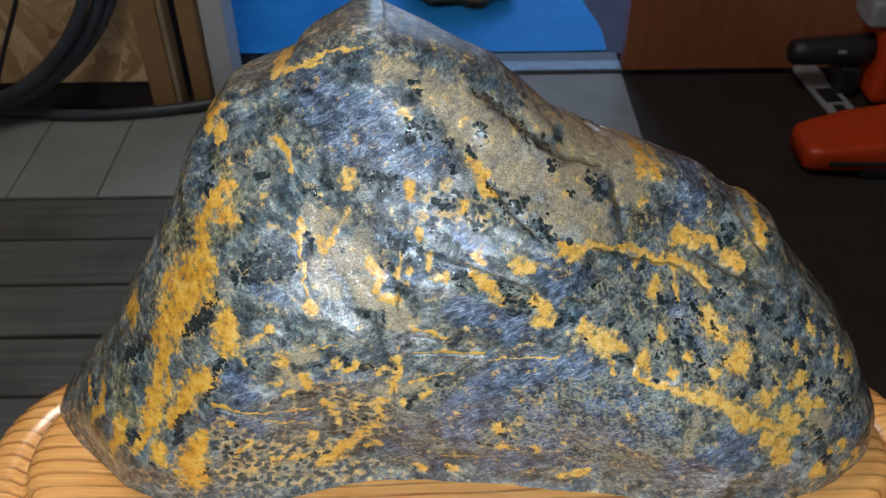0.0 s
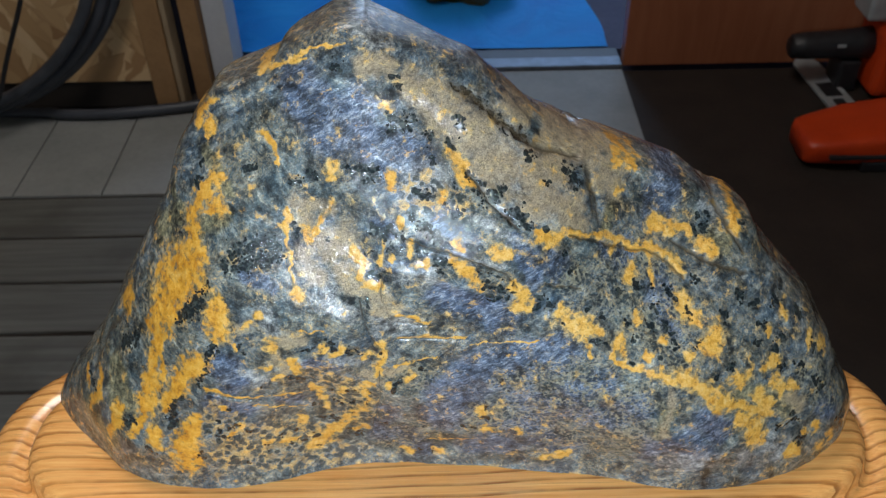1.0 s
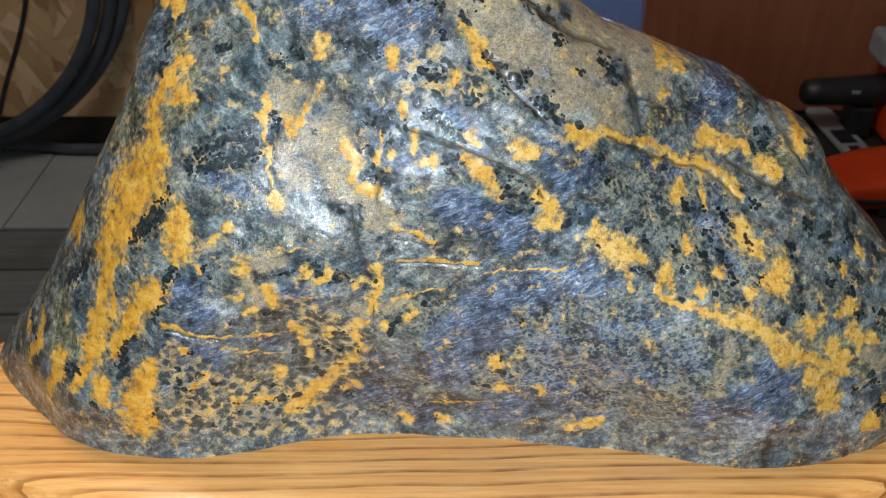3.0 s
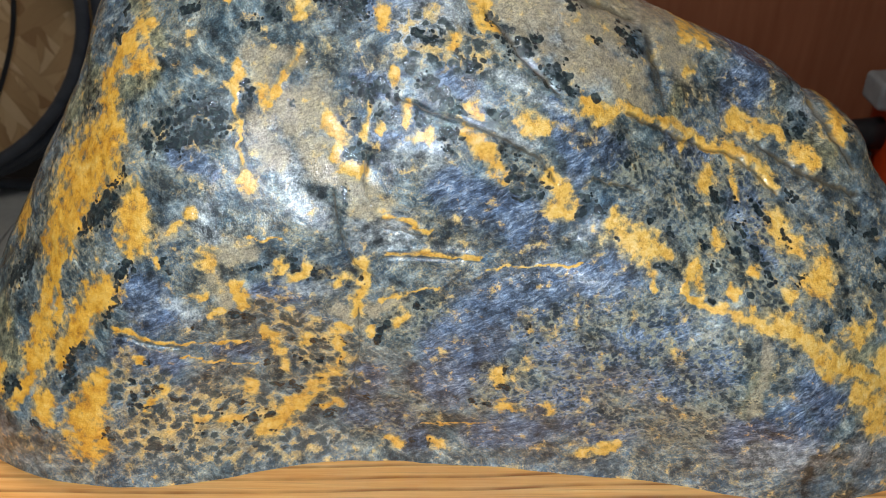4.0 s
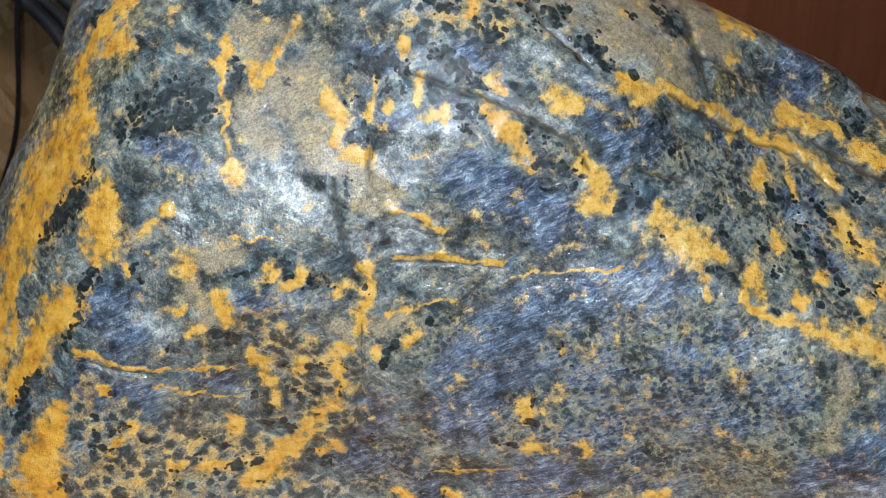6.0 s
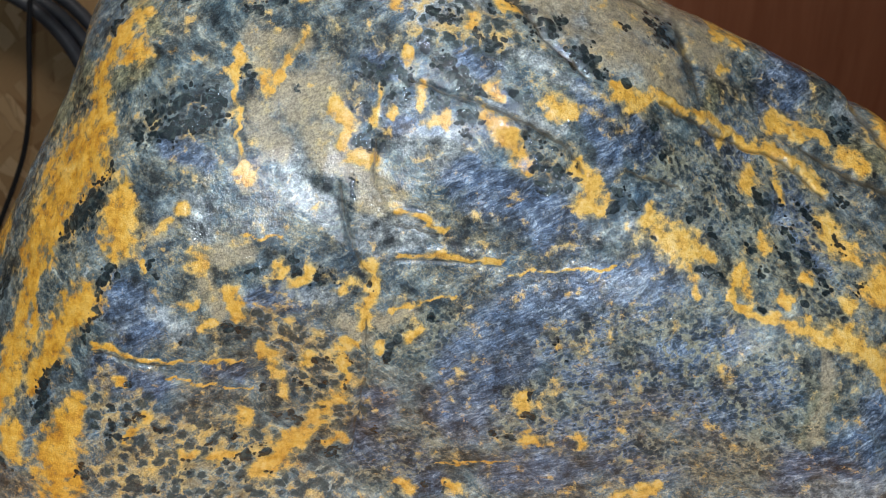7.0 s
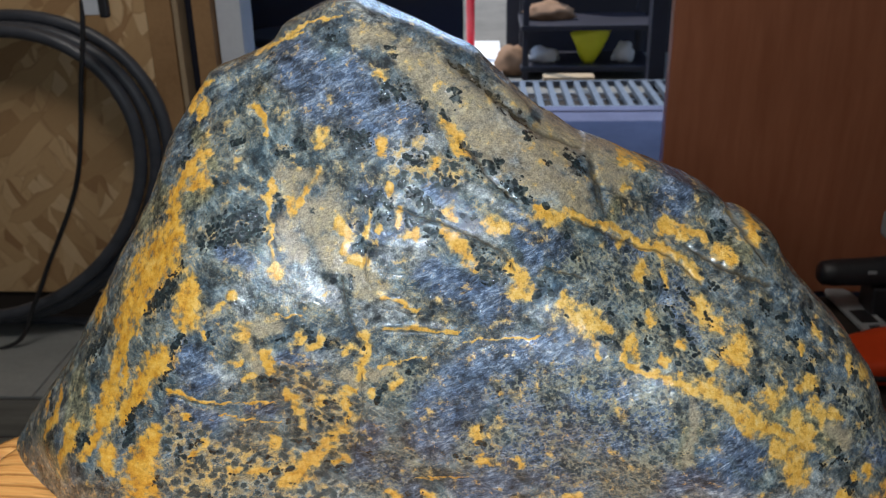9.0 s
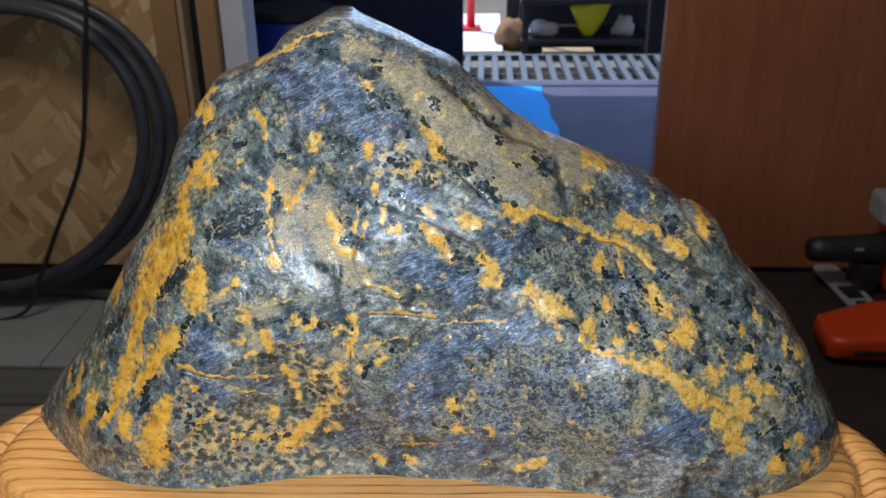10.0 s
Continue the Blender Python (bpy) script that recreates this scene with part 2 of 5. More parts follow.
def make_stone(material):
    front, back, rows = 720, 150, 480
    level = np.linspace(0, 1, rows)
    zs = -0.02 + 0.237 * level
    grid = np.linspace(-0.03, 0.217, 1200)
    left = np.interp(zs, grid, softened(np.interp(grid, Z_LEFT, X_LEFT), 6)) + 0.005 * np.clip(zs / 0.1, 0, 1) + 0.004 * np.exp(-((zs - 0.11) / 0.05) ** 2)
    right = np.interp(zs, grid, softened(np.interp(grid, Z_RIGHT, X_RIGHT), 6)) - 0.007 * np.clip((zs - 0.03) / 0.09, 0, 1) * np.clip((0.217 - zs) / 0.03, 0, 1)
    u = np.concatenate([np.linspace(0, 1, front, endpoint=False), 1 + np.linspace(0, 1, back, endpoint=False)])
    ahead = u < 1
    s = np.where(ahead, -np.cos(np.pi * np.clip(u, 0, 1)) * 0.6 + 0.4 * (2 * np.clip(u, 0, 1) - 1), np.cos(np.pi * (u - 1)))
    S, Z = np.meshgrid(s, zs)
    A = ((right - left) / 2 + 0.002)[:, None]
    Xg = (right + left)[:, None] / 2 + A * S
    mid = mid_depth(Xg, Z)
    face = np.minimum(stone_front(Xg, Z), mid - 0.3 * np.minimum(A, 0.06))
    rim = (1 - np.abs(S) ** 3.0).clip(0) ** (1 / 3.0)
    rim_back = (1 - np.abs(S) ** 2.3).clip(0) ** (1 / 2.3)
    depth = (0.025 + 0.055 * (1 - (Z.clip(0) / 0.217) ** 2)) * np.clip(0.45 + Z / 0.16, 0.45, 1)
    Yg = np.where(ahead[None, :], mid - (mid - face) * rim, mid + depth * rim_back)
    p = np.stack([Xg, Yg, Z], -1)

    # outward normals of the smooth body
    du = np.roll(p, -1, 1) - np.roll(p, 1, 1)
    dv = np.gradient(p, axis=0)
    nrm = np.cross(du, dv)
    nrm /= np.linalg.norm(nrm, axis=-1, keepdims=True) + 1e-12
    flat, n = p.reshape(-1, 3), nrm.reshape(-1, 3)
    x, z = flat[:, 0], flat[:, 2]

    masks, lift = stone_pattern(flat)
    lift = lift + 0.0040 * (fractal(flat, 22, 3, 3) - 0.5) + 0.0013 * (fractal(flat, 85, 4, 9) - 0.5)
    # low folds running down across the face
    bands = np.stack([(0.81 * x - 0.59 * z) * 0.28, flat[:, 1] * 0.4, 0.59 * x + 0.81 * z], -1)
    lift = lift + 0.0034 * (fractal(bands, 62, 3, 12) - 0.5) * np.clip((x + 0.06) / 0.06, 0.25, 1)
    top = np.clip((0.217 - z) / 0.02, 0.25, 1)
    flat = flat + n * (lift * top)[:, None]

    total = front + back
    faces = []
    for j in range(rows - 1):
        a, b = j * total, (j + 1) * total
        faces.extend((a + i, a + (i + 1) % total, b + (i + 1) % total, b + i) for i in range(total))
    faces.append([(rows - 1) * total + i for i in range(total)])
    faces.append([i for i in range(total)][::-1])
    me = bpy.data.meshes.new("viewing_stone")
    me.from_pydata(flat.tolist(), [], faces)
    me.polygons.foreach_set("use_smooth", [True] * len(me.polygons))
    for name, values in masks.items():
        me.attributes.new(name, "FLOAT", "POINT").data.foreach_set("value", values.astype(np.float32))
    me.materials.append(material)
    return tagged(new("viewing_stone", me), "polished blue-grey stone with ochre veins on carved wooden base", "stone")


# ---- the stone's pattern: strokes of each mineral on its face, as (x, z, half width in millimetres)
STROKES = {}


def stroke(mineral, *points):
    STROKES.setdefault(mineral, []).append([(x, z, w / 1000) for x, z, w in points])







# yellow
stroke("yellow", (-0.0803, 0.1544, 1.2), (-0.0906, 0.1435, 2.5), (-0.0925, 0.1338, 3.0), (-0.0897, 0.1270, 3.8), (-0.0974, 0.1170, 7.5), (-0.1087, 0.1015, 7.0), (-0.1148, 0.0898, 4.5), (-0.1196, 0.0833, 3.0))
stroke("yellow", (-0.0803, 0.1140, 1.7), (-0.0814, 0.1064, 4.3), (-0.0828, 0.0993, 5.0), (-0.0803, 0.0966, 2.3))
stroke("yellow", (-0.0937, 0.0803, 4.2), (-0.0983, 0.0757, 4.9), (-0.1046, 0.0672, 4.3), (-0.1138, 0.0555, 3.3), (-0.1170, 0.0475, 1.9))
stroke("yellow", (-0.1004, 0.0482, 2.2), (-0.1046, 0.0398, 4.8), (-0.1082, 0.0288, 5.5), (-0.1096, 0.0174, 6.2))
stroke("yellow", (-0.0460, 0.1516, 0.8), (-0.0479, 0.1452, 1.8), (-0.0465, 0.1379, 0.6), (-0.0458, 0.1287, 0.6), (-0.0448, 0.1204, 1.3), (-0.0427, 0.1165, 1.9))
stroke("yellow", (-0.0376, 0.1436, 2.2), (-0.0365, 0.1410, 1.6))
stroke("yellow", (-0.0258, 0.1551, 1.3), (-0.0311, 0.1485, 1.4), (-0.0332, 0.1447, 1.0))
stroke("yellow", (-0.0173, 0.1369, 1.5), (-0.0141, 0.1333, 1.2), (-0.0130, 0.1306, 1.8), (-0.0152, 0.1256, 1.5))
stroke("yellow", (-0.0046, 0.1413, 0.9), (-0.0068, 0.1327, 0.8))
stroke("yellow", (0.0006, 0.1367, 0.8), (-0.0025, 0.1348, 0.8))
stroke("yellow", (0.0078, 0.1435, 1.2), (0.0072, 0.1378, 0.9))
stroke("yellow", (0.0026, 0.1516, 1.2), (0.0041, 0.1479, 1.5))
stroke("yellow", (0.0139, 0.1340, 2.1), (0.0099, 0.1336, 1.5))
stroke("yellow", (-0.0121, 0.1230, 1.5), (-0.0069, 0.1235, 1.8))
stroke("yellow", (-0.0008, 0.1088, 0.6), (0.0075, 0.1063, 0.9), (0.0138, 0.1016, 0.6))
stroke("yellow", (-0.0432, 0.1017, 0.5), (-0.0316, 0.1012, 0.3))
stroke("yellow", (-0.0001, 0.0947, 0.8), (0.0160, 0.0940, 0.9), (0.0254, 0.0921, 0.8), (0.0310, 0.0915, 0.5))
stroke("yellow", (0.0327, 0.0874, 0.3), (0.0445, 0.0889, 0.3), (0.0629, 0.0916, 0.3))
stroke("yellow", (0.0275, 0.1428, 2.1), (0.0302, 0.1401, 1.4))
stroke("yellow", (0.0432, 0.1376, 1.8), (0.0474, 0.1355, 2.2), (0.0518, 0.1347, 1.2))
stroke("yellow", (0.0256, 0.1350, 1.5), (0.0296, 0.1310, 2.4), (0.0329, 0.1260, 2.4), (0.0355, 0.1227, 1.4), (0.0389, 0.1188, 1.1))
stroke("yellow", (0.0509, 0.1211, 0.9), (0.0555, 0.1147, 2.7), (0.0568, 0.1105, 3.9), (0.0596, 0.1068, 1.6))
stroke("yellow", (0.0732, 0.1076, 1.3), (0.0744, 0.1027, 2.9), (0.0799, 0.0983, 3.9), (0.0868, 0.0954, 3.3), (0.0921, 0.0939, 2.0))
stroke("yellow", (0.0867, 0.0932, 1.3), (0.0877, 0.0887, 1.3), (0.0882, 0.0828, 0.7))
stroke("yellow", (0.0620, 0.1412, 1.1), (0.0665, 0.1361, 2.2), (0.0724, 0.1349, 2.4))
stroke("yellow", (0.0764, 0.1369, 0.5), (0.0879, 0.1298, 1.0), (0.1007, 0.1228, 1.4), (0.1131, 0.1158, 1.1), (0.1211, 0.1128, 2.6), (0.1274, 0.1099, 1.9), (0.1361, 0.1031, 0.8))
stroke("yellow", (0.1194, 0.1217, 2.3), (0.1278, 0.1197, 2.1), (0.1394, 0.1159, 1.4))
stroke("yellow", (0.1083, 0.1091, 2.7), (0.1090, 0.1103, 1.8))
stroke("yellow", (0.0988, 0.1205, 1.8), (0.1011, 0.1196, 1.4))
stroke("yellow", (0.1182, 0.1063, 1.1), (0.1190, 0.1040, 1.4))
stroke("yellow", (0.1330, 0.0948, 2.9), (0.1355, 0.0938, 2.9))
stroke("yellow", (0.1106, 0.0953, 1.4), (0.1108, 0.0938, 1.4))
stroke("yellow", (0.1388, 0.0903, 2.0), (0.1415, 0.0892, 2.0))
stroke("yellow", (0.1435, 0.1122, 2.0), (0.1503, 0.1080, 2.0))
stroke("yellow", (0.1023, 0.1402, 1.3), (0.1054, 0.1395, 1.3))
stroke("yellow", (0.1025, 0.0899, 1.7), (0.0991, 0.0841, 1.5))
stroke("yellow", (0.1038, 0.0864, 1.3), (0.1033, 0.0842, 1.3))
stroke("yellow", (0.1146, 0.0820, 1.4), (0.1166, 0.0793, 1.0))
stroke("yellow", (0.1222, 0.0863, 1.2), (0.1239, 0.0843, 1.1))
stroke("yellow", (0.1343, 0.0795, 1.4), (0.1362, 0.0787, 1.4))
stroke("yellow", (0.0978, 0.0823, 0.5), (0.1055, 0.0777, 0.7), (0.1143, 0.0756, 1.5), (0.1242, 0.0739, 1.9), (0.1310, 0.0713, 2.3), (0.1375, 0.0694, 2.1))
stroke("tan", (0.1272, 0.0685, 1.4), (0.1274, 0.0616, 1.6), (0.1269, 0.0516, 2.1), (0.1241, 0.0414, 1.8))
stroke("yellow", (0.0384, 0.0480, 2.0), (0.0397, 0.0412, 1.7))
stroke("yellow", (0.0414, 0.0306, 2.5), (0.0399, 0.0289, 2.1))
stroke("yellow", (0.0564, 0.0332, 1.1), (0.0568, 0.0304, 1.1))
stroke("yellow", (0.0104, 0.0181, 0.5), (0.0178, 0.0172, 0.4), (0.0348, 0.0198, 0.4))
stroke("yellow", (0.0010, 0.0088, 2.3), (0.0024, 0.0056, 1.9))
stroke("yellow", (0.0155, 0.0080, 1.9), (0.0173, 0.0064, 2.3))
stroke("yellow", (0.0711, 0.0094, 1.9), (0.0740, 0.0103, 1.9), (0.0831, 0.0141, 1.3))
stroke("yellow", (-0.0845, 0.0380, 1.6), (-0.0857, 0.0338, 1.5))
stroke("yellow", (-0.0804, 0.0437, 0.9), (-0.0803, 0.0408, 0.9))
stroke("yellow", (-0.0853, 0.0561, 1.4), (-0.0847, 0.0529, 1.1))
stroke("yellow", (-0.0501, 0.0392, 2.1), (-0.0505, 0.0361, 2.2))
stroke("yellow", (-0.0426, 0.0652, 1.0), (-0.0382, 0.0532, 1.5), (-0.0378, 0.0457, 1.4))
stroke("yellow", (-0.0270, 0.0624, 1.3), (-0.0287, 0.0564, 1.7))
stroke("yellow", (-0.0178, 0.0644, 1.2), (-0.0153, 0.0671, 1.5), (-0.0133, 0.0660, 1.0))
stroke("yellow", (-0.0180, 0.0613, 1.0), (-0.0173, 0.0538, 1.0), (-0.0190, 0.0461, 2.6), (-0.0242, 0.0410, 2.3), (-0.0322, 0.0313, 2.7), (-0.0404, 0.0193, 3.9), (-0.0468, 0.0142, 3.0))
stroke("yellow", (-0.0256, 0.0240, 1.5), (-0.0217, 0.0264, 2.2), (-0.0197, 0.0246, 1.5))
stroke("yellow", (-0.0706, 0.0261, 1.3), (-0.0670, 0.0257, 1.3))
stroke("yellow", (-0.0623, 0.0236, 1.5), (-0.0590, 0.0239, 1.3), (-0.0550, 0.0230, 0.9))
stroke("yellow", (-0.0343, 0.0921, 1.3), (-0.0342, 0.0894, 1.1))
stroke("yellow", (-0.0263, 0.0918, 1.7), (-0.0294, 0.0875, 1.4))
stroke("yellow", (-0.0135, 0.0873, 1.7), (-0.0170, 0.0849, 1.4))
stroke("yellow", (-0.0490, 0.0840, 1.9), (-0.0479, 0.0791, 2.3), (-0.0484, 0.0762, 1.6))
stroke("yellow", (-0.0628, 0.0798, 1.5), (-0.0609, 0.0802, 1.0))
stroke("yellow", (-0.0556, 0.0737, 1.2), (-0.0581, 0.0716, 1.7))
stroke("yellow", (-0.0573, 0.0975, 2.2), (-0.0577, 0.0924, 2.4))
stroke("yellow", (-0.0634, 0.1090, 1.4), (-0.0619, 0.1079, 1.3))
stroke("yellow", (-0.0687, 0.1026, 1.5), (-0.0664, 0.1046, 0.8))
stroke("yellow", (-0.0748, 0.0930, 0.5), (-0.0751, 0.0898, 0.5))
stroke("yellow", (-0.0932, 0.0658, 0.7), (-0.0828, 0.0653, 0.9), (-0.0714, 0.0615, 0.5), (-0.0587, 0.0600, 0.5), (-0.0477, 0.0595, 0.3))
stroke("yellow", (-0.0711, 0.0559, 0.3), (-0.0610, 0.0510, 0.3), (-0.0468, 0.0477, 0.4))
stroke("yellow", (-0.0077, 0.0918, 1.6), (-0.0091, 0.0824, 1.9), (-0.0107, 0.0724, 1.5))
stroke("yellow", (-0.0016, 0.0784, 0.8), (0.0094, 0.0800, 0.5), (0.0164, 0.0807, 0.3))
stroke("yellow", (-0.0053, 0.0665, 1.3), (-0.0065, 0.0636, 1.0))
stroke("yellow", (0.0038, 0.0685, 1.5), (0.0063, 0.0698, 1.3))
stroke("yellow", (-0.1184, 0.0738, 0.9), (-0.1139, 0.0824, 1.1), (-0.1093, 0.0895, 0.9))
stroke("yellow", (-0.1179, 0.0624, 1.1), (-0.1148, 0.0691, 1.3), (-0.1159, 0.0746, 0.9))
stroke("yellow", (-0.0796, 0.1846, 1.4), (-0.0843, 0.1798, 1.7), (-0.0896, 0.1721, 2.0))
stroke("yellow", (-0.0808, 0.1745, 1.7), (-0.0837, 0.1717, 2.2))
stroke("yellow", (-0.1027, 0.1500, 0.9), (-0.1027, 0.1500, 0.9))
stroke("yellow", (-0.0753, 0.1579, 1.1), (-0.0824, 0.1528, 1.6), (-0.0889, 0.1466, 2.5))
stroke("yellow", (-0.0813, 0.1467, 2.4), (-0.0748, 0.1493, 2.1))
stroke("yellow", (-0.1346, 0.0880, 2.1), (-0.1396, 0.0783, 1.8))
stroke("yellow", (-0.1572, 0.0453, 1.2), (-0.1569, 0.0419, 1.2), (-0.1581, 0.0359, 1.2), (-0.1669, 0.0243, 0.9))
stroke("yellow", (-0.1692, 0.0362, 1.0), (-0.1679, 0.0337, 0.9))
stroke("yellow", (-0.1145, 0.0855, 1.4), (-0.1192, 0.0729, 2.0), (-0.1239, 0.0578, 3.7), (-0.1270, 0.0496, 3.5), (-0.1298, 0.0416, 2.3), (-0.1379, 0.0296, 1.8))
stroke("yellow", (-0.1446, 0.0384, 2.7), (-0.1483, 0.0287, 2.4), (-0.1531, 0.0187, 1.2))
stroke("yellow", (-0.1242, 0.0345, 3.5), (-0.1248, 0.0301, 3.5))
stroke("yellow", (-0.0244, 0.1677, 2.5), (-0.0277, 0.1635, 1.3))
stroke("yellow", (-0.0570, 0.1765, 1.1), (-0.0531, 0.1754, 1.1), (-0.0511, 0.1712, 1.0), (-0.0502, 0.1676, 0.8))
stroke("yellow", (-0.0007, 0.1670, 1.7), (-0.0013, 0.1640, 1.7))
stroke("yellow", (0.0249, 0.1743, 1.8), (0.0307, 0.1670, 2.3), (0.0348, 0.1614, 1.5))
stroke("yellow", (-0.0028, 0.1899, 1.8), (0.0002, 0.1892, 1.8))
stroke("yellow", (0.0200, 0.1596, 1.7), (0.0220, 0.1576, 1.7))
stroke("yellow", (0.1614, 0.1167, 2.3), (0.1620, 0.1161, 2.6), (0.1636, 0.1126, 1.7))
stroke("yellow", (0.1017, 0.1487, 0.8), (0.1131, 0.1436, 1.1))
stroke("yellow", (0.1030, 0.1403, 1.3), (0.1059, 0.1393, 1.4))
stroke("yellow", (0.1454, 0.0810, 4.2), (0.1488, 0.0816, 4.3), (0.1519, 0.0835, 1.9))
stroke("yellow", (0.1393, 0.0900, 1.9), (0.1407, 0.0888, 1.9))
stroke("yellow", (0.1298, 0.0742, 1.6), (0.1349, 0.0709, 2.1), (0.1435, 0.0646, 2.6), (0.1523, 0.0555, 3.7), (0.1640, 0.0502, 1.4), (0.1795, 0.0394, 2.2))
stroke("yellow", (0.1723, 0.0534, 2.5), (0.1746, 0.0489, 2.5), (0.1782, 0.0433, 3.1))
stroke("yellow", (0.1622, 0.0450, 2.2), (0.1711, 0.0362, 5.2), (0.1742, 0.0280, 3.9))
stroke("yellow", (0.1573, 0.0647, 2.4), (0.1630, 0.0631, 3.0))
stroke("yellow", (0.1811, 0.0567, 2.5), (0.1856, 0.0525, 2.5))
stroke("yellow", (0.1738, 0.0635, 1.9), (0.1799, 0.0644, 3.0))
stroke("yellow", (0.1897, 0.0528, 2.0), (0.1937, 0.0491, 1.7))
stroke("yellow", (0.2004, 0.0664, 1.7), (0.2016, 0.0637, 1.4))
stroke("yellow", (0.2091, 0.0592, 1.8), (0.2125, 0.0560, 1.5))
stroke("yellow", (0.2084, 0.0272, 1.7), (0.2101, 0.0231, 1.8))
stroke("yellow", (0.2175, 0.0177, 1.5), (0.2202, 0.0117, 1.5))
stroke("yellow", (0.2011, 0.0252, 1.2), (0.2024, 0.0229, 1.2))
stroke("yellow", (0.1944, 0.0154, 3.5), (0.1983, 0.0157, 2.9))
stroke("yellow", (0.2119, 0.0116, 2.1), (0.2145, 0.0080, 1.8))
stroke("yellow", (0.1869, 0.0797, 1.1), (0.1880, 0.0769, 1.1))
stroke("yellow", (0.1770, 0.0774, 1.1), (0.1784, 0.0748, 1.1))
stroke("yellow", (-0.0580, 0.1958, 0.9), (-0.0325, 0.2095, 0.5), (-0.0191, 0.2109, 0.5))
stroke("yellow", (-0.0423, 0.2032, 0.8), (-0.0350, 0.2049, 0.5))

# dark
stroke("dark", (-0.0747, 0.1275, 3.3), (-0.0725, 0.1323, 3.3), (-0.0645, 0.1356, 3.9), (-0.0558, 0.1368, 2.9), (-0.0513, 0.1360, 2.1))
stroke("dark", (-0.0719, 0.1287, 3.0), (-0.0643, 0.1299, 3.3), (-0.0573, 0.1311, 2.3), (-0.0493, 0.1324, 1.6))
stroke("dark", (-0.0440, 0.1444, 2.4), (-0.0429, 0.1398, 2.2))
stroke("dark", (-0.0861, 0.1186, 1.0), (-0.0884, 0.1144, 1.5), (-0.0923, 0.1070, 3.1), (-0.0964, 0.1014, 3.5), (-0.1042, 0.0953, 1.8))
stroke("dark", (-0.0286, 0.1413, 0.6), (-0.0295, 0.1392, 0.8))
stroke("dark", (-0.0088, 0.1456, 2.6), (-0.0046, 0.1441, 2.1), (-0.0004, 0.1478, 1.8), (0.0037, 0.1443, 2.1))
stroke("dark", (-0.0098, 0.1376, 1.2), (-0.0116, 0.1350, 1.1))
stroke("dark", (-0.0004, 0.1409, 1.1), (-0.0025, 0.1381, 0.9))
stroke("dark", (-0.0071, 0.1322, 1.1), (-0.0086, 0.1297, 1.2))
stroke("dark", (0.0041, 0.1414, 1.2), (0.0029, 0.1396, 0.9))
stroke("dark", (-0.0110, 0.1260, 1.4), (-0.0047, 0.1270, 1.8))
stroke("dark", (0.0079, 0.1527, 2.6), (0.0110, 0.1489, 2.3), (0.0150, 0.1471, 2.0))
stroke("dark", (0.0108, 0.1388, 1.8), (0.0149, 0.1372, 1.5))
stroke("dark", (-0.0131, 0.1165, 1.5), (-0.0125, 0.1147, 1.5))
stroke("dark", (0.0133, 0.1480, 2.6), (0.0184, 0.1452, 2.3), (0.0225, 0.1426, 2.3), (0.0256, 0.1406, 1.4))
stroke("dark", (0.0198, 0.1335, 3.0), (0.0222, 0.1329, 3.0))
stroke("dark", (0.0332, 0.1413, 1.7), (0.0369, 0.1389, 2.0))
stroke("dark", (0.0277, 0.1532, 2.0), (0.0298, 0.1528, 2.0))
stroke("dark", (0.0220, 0.1554, 1.2), (0.0232, 0.1546, 1.2))
stroke("dark", (0.0416, 0.1548, 2.1), (0.0460, 0.1535, 1.7))
stroke("dark", (0.0478, 0.1498, 1.7), (0.0522, 0.1477, 2.1), (0.0565, 0.1461, 2.1), (0.0598, 0.1440, 1.1))
stroke("dark", (0.0655, 0.1393, 1.1), (0.0668, 0.1392, 1.1))
stroke("dark", (0.0805, 0.1515, 2.1), (0.0831, 0.1501, 1.8))
stroke("dark", (0.0366, 0.1291, 1.5), (0.0376, 0.1264, 1.7))
stroke("dark", (0.0409, 0.1274, 1.2), (0.0416, 0.1256, 0.9))
stroke("dark", (0.0449, 0.1252, 1.1), (0.0462, 0.1237, 1.1))
stroke("dark", (0.0386, 0.1222, 1.7), (0.0414, 0.1205, 1.4), (0.0467, 0.1191, 1.9), (0.0510, 0.1179, 1.9))
stroke("dark", (0.0416, 0.1157, 1.8), (0.0450, 0.1146, 2.0), (0.0490, 0.1142, 1.9))
stroke("dark", (0.0423, 0.1119, 1.1), (0.0436, 0.1112, 0.9))
stroke("dark", (0.0631, 0.1133, 1.9), (0.0654, 0.1110, 1.9), (0.0687, 0.1079, 2.1))
stroke("dark", (0.0636, 0.1071, 1.7), (0.0612, 0.1051, 1.3))
stroke("dark", (0.1474, 0.1162, 2.2), (0.1480, 0.1144, 2.2))
stroke("dark", (0.1419, 0.1159, 1.4), (0.1423, 0.1150, 1.4))
stroke("dark", (0.1438, 0.1207, 1.0), (0.1442, 0.1193, 1.0))
stroke("dark", (0.0727, 0.1292, 0.8), (0.0745, 0.1278, 0.8))
stroke("dark", (0.0779, 0.1206, 0.7), (0.0790, 0.1196, 0.7))
stroke("dark", (0.1106, 0.1050, 1.4), (0.1127, 0.1034, 1.4))
stroke("dark", (0.1175, 0.1032, 1.3), (0.1187, 0.1018, 1.3))
stroke("dark", (0.0869, 0.1044, 1.0), (0.0879, 0.1035, 1.0))
stroke("dark", (0.1255, 0.0996, 1.8), (0.1275, 0.0984, 1.8))
stroke("dark", (0.1288, 0.0969, 1.5), (0.1303, 0.0959, 1.5))
stroke("dark", (0.1409, 0.1008, 1.9), (0.1423, 0.0994, 1.9))
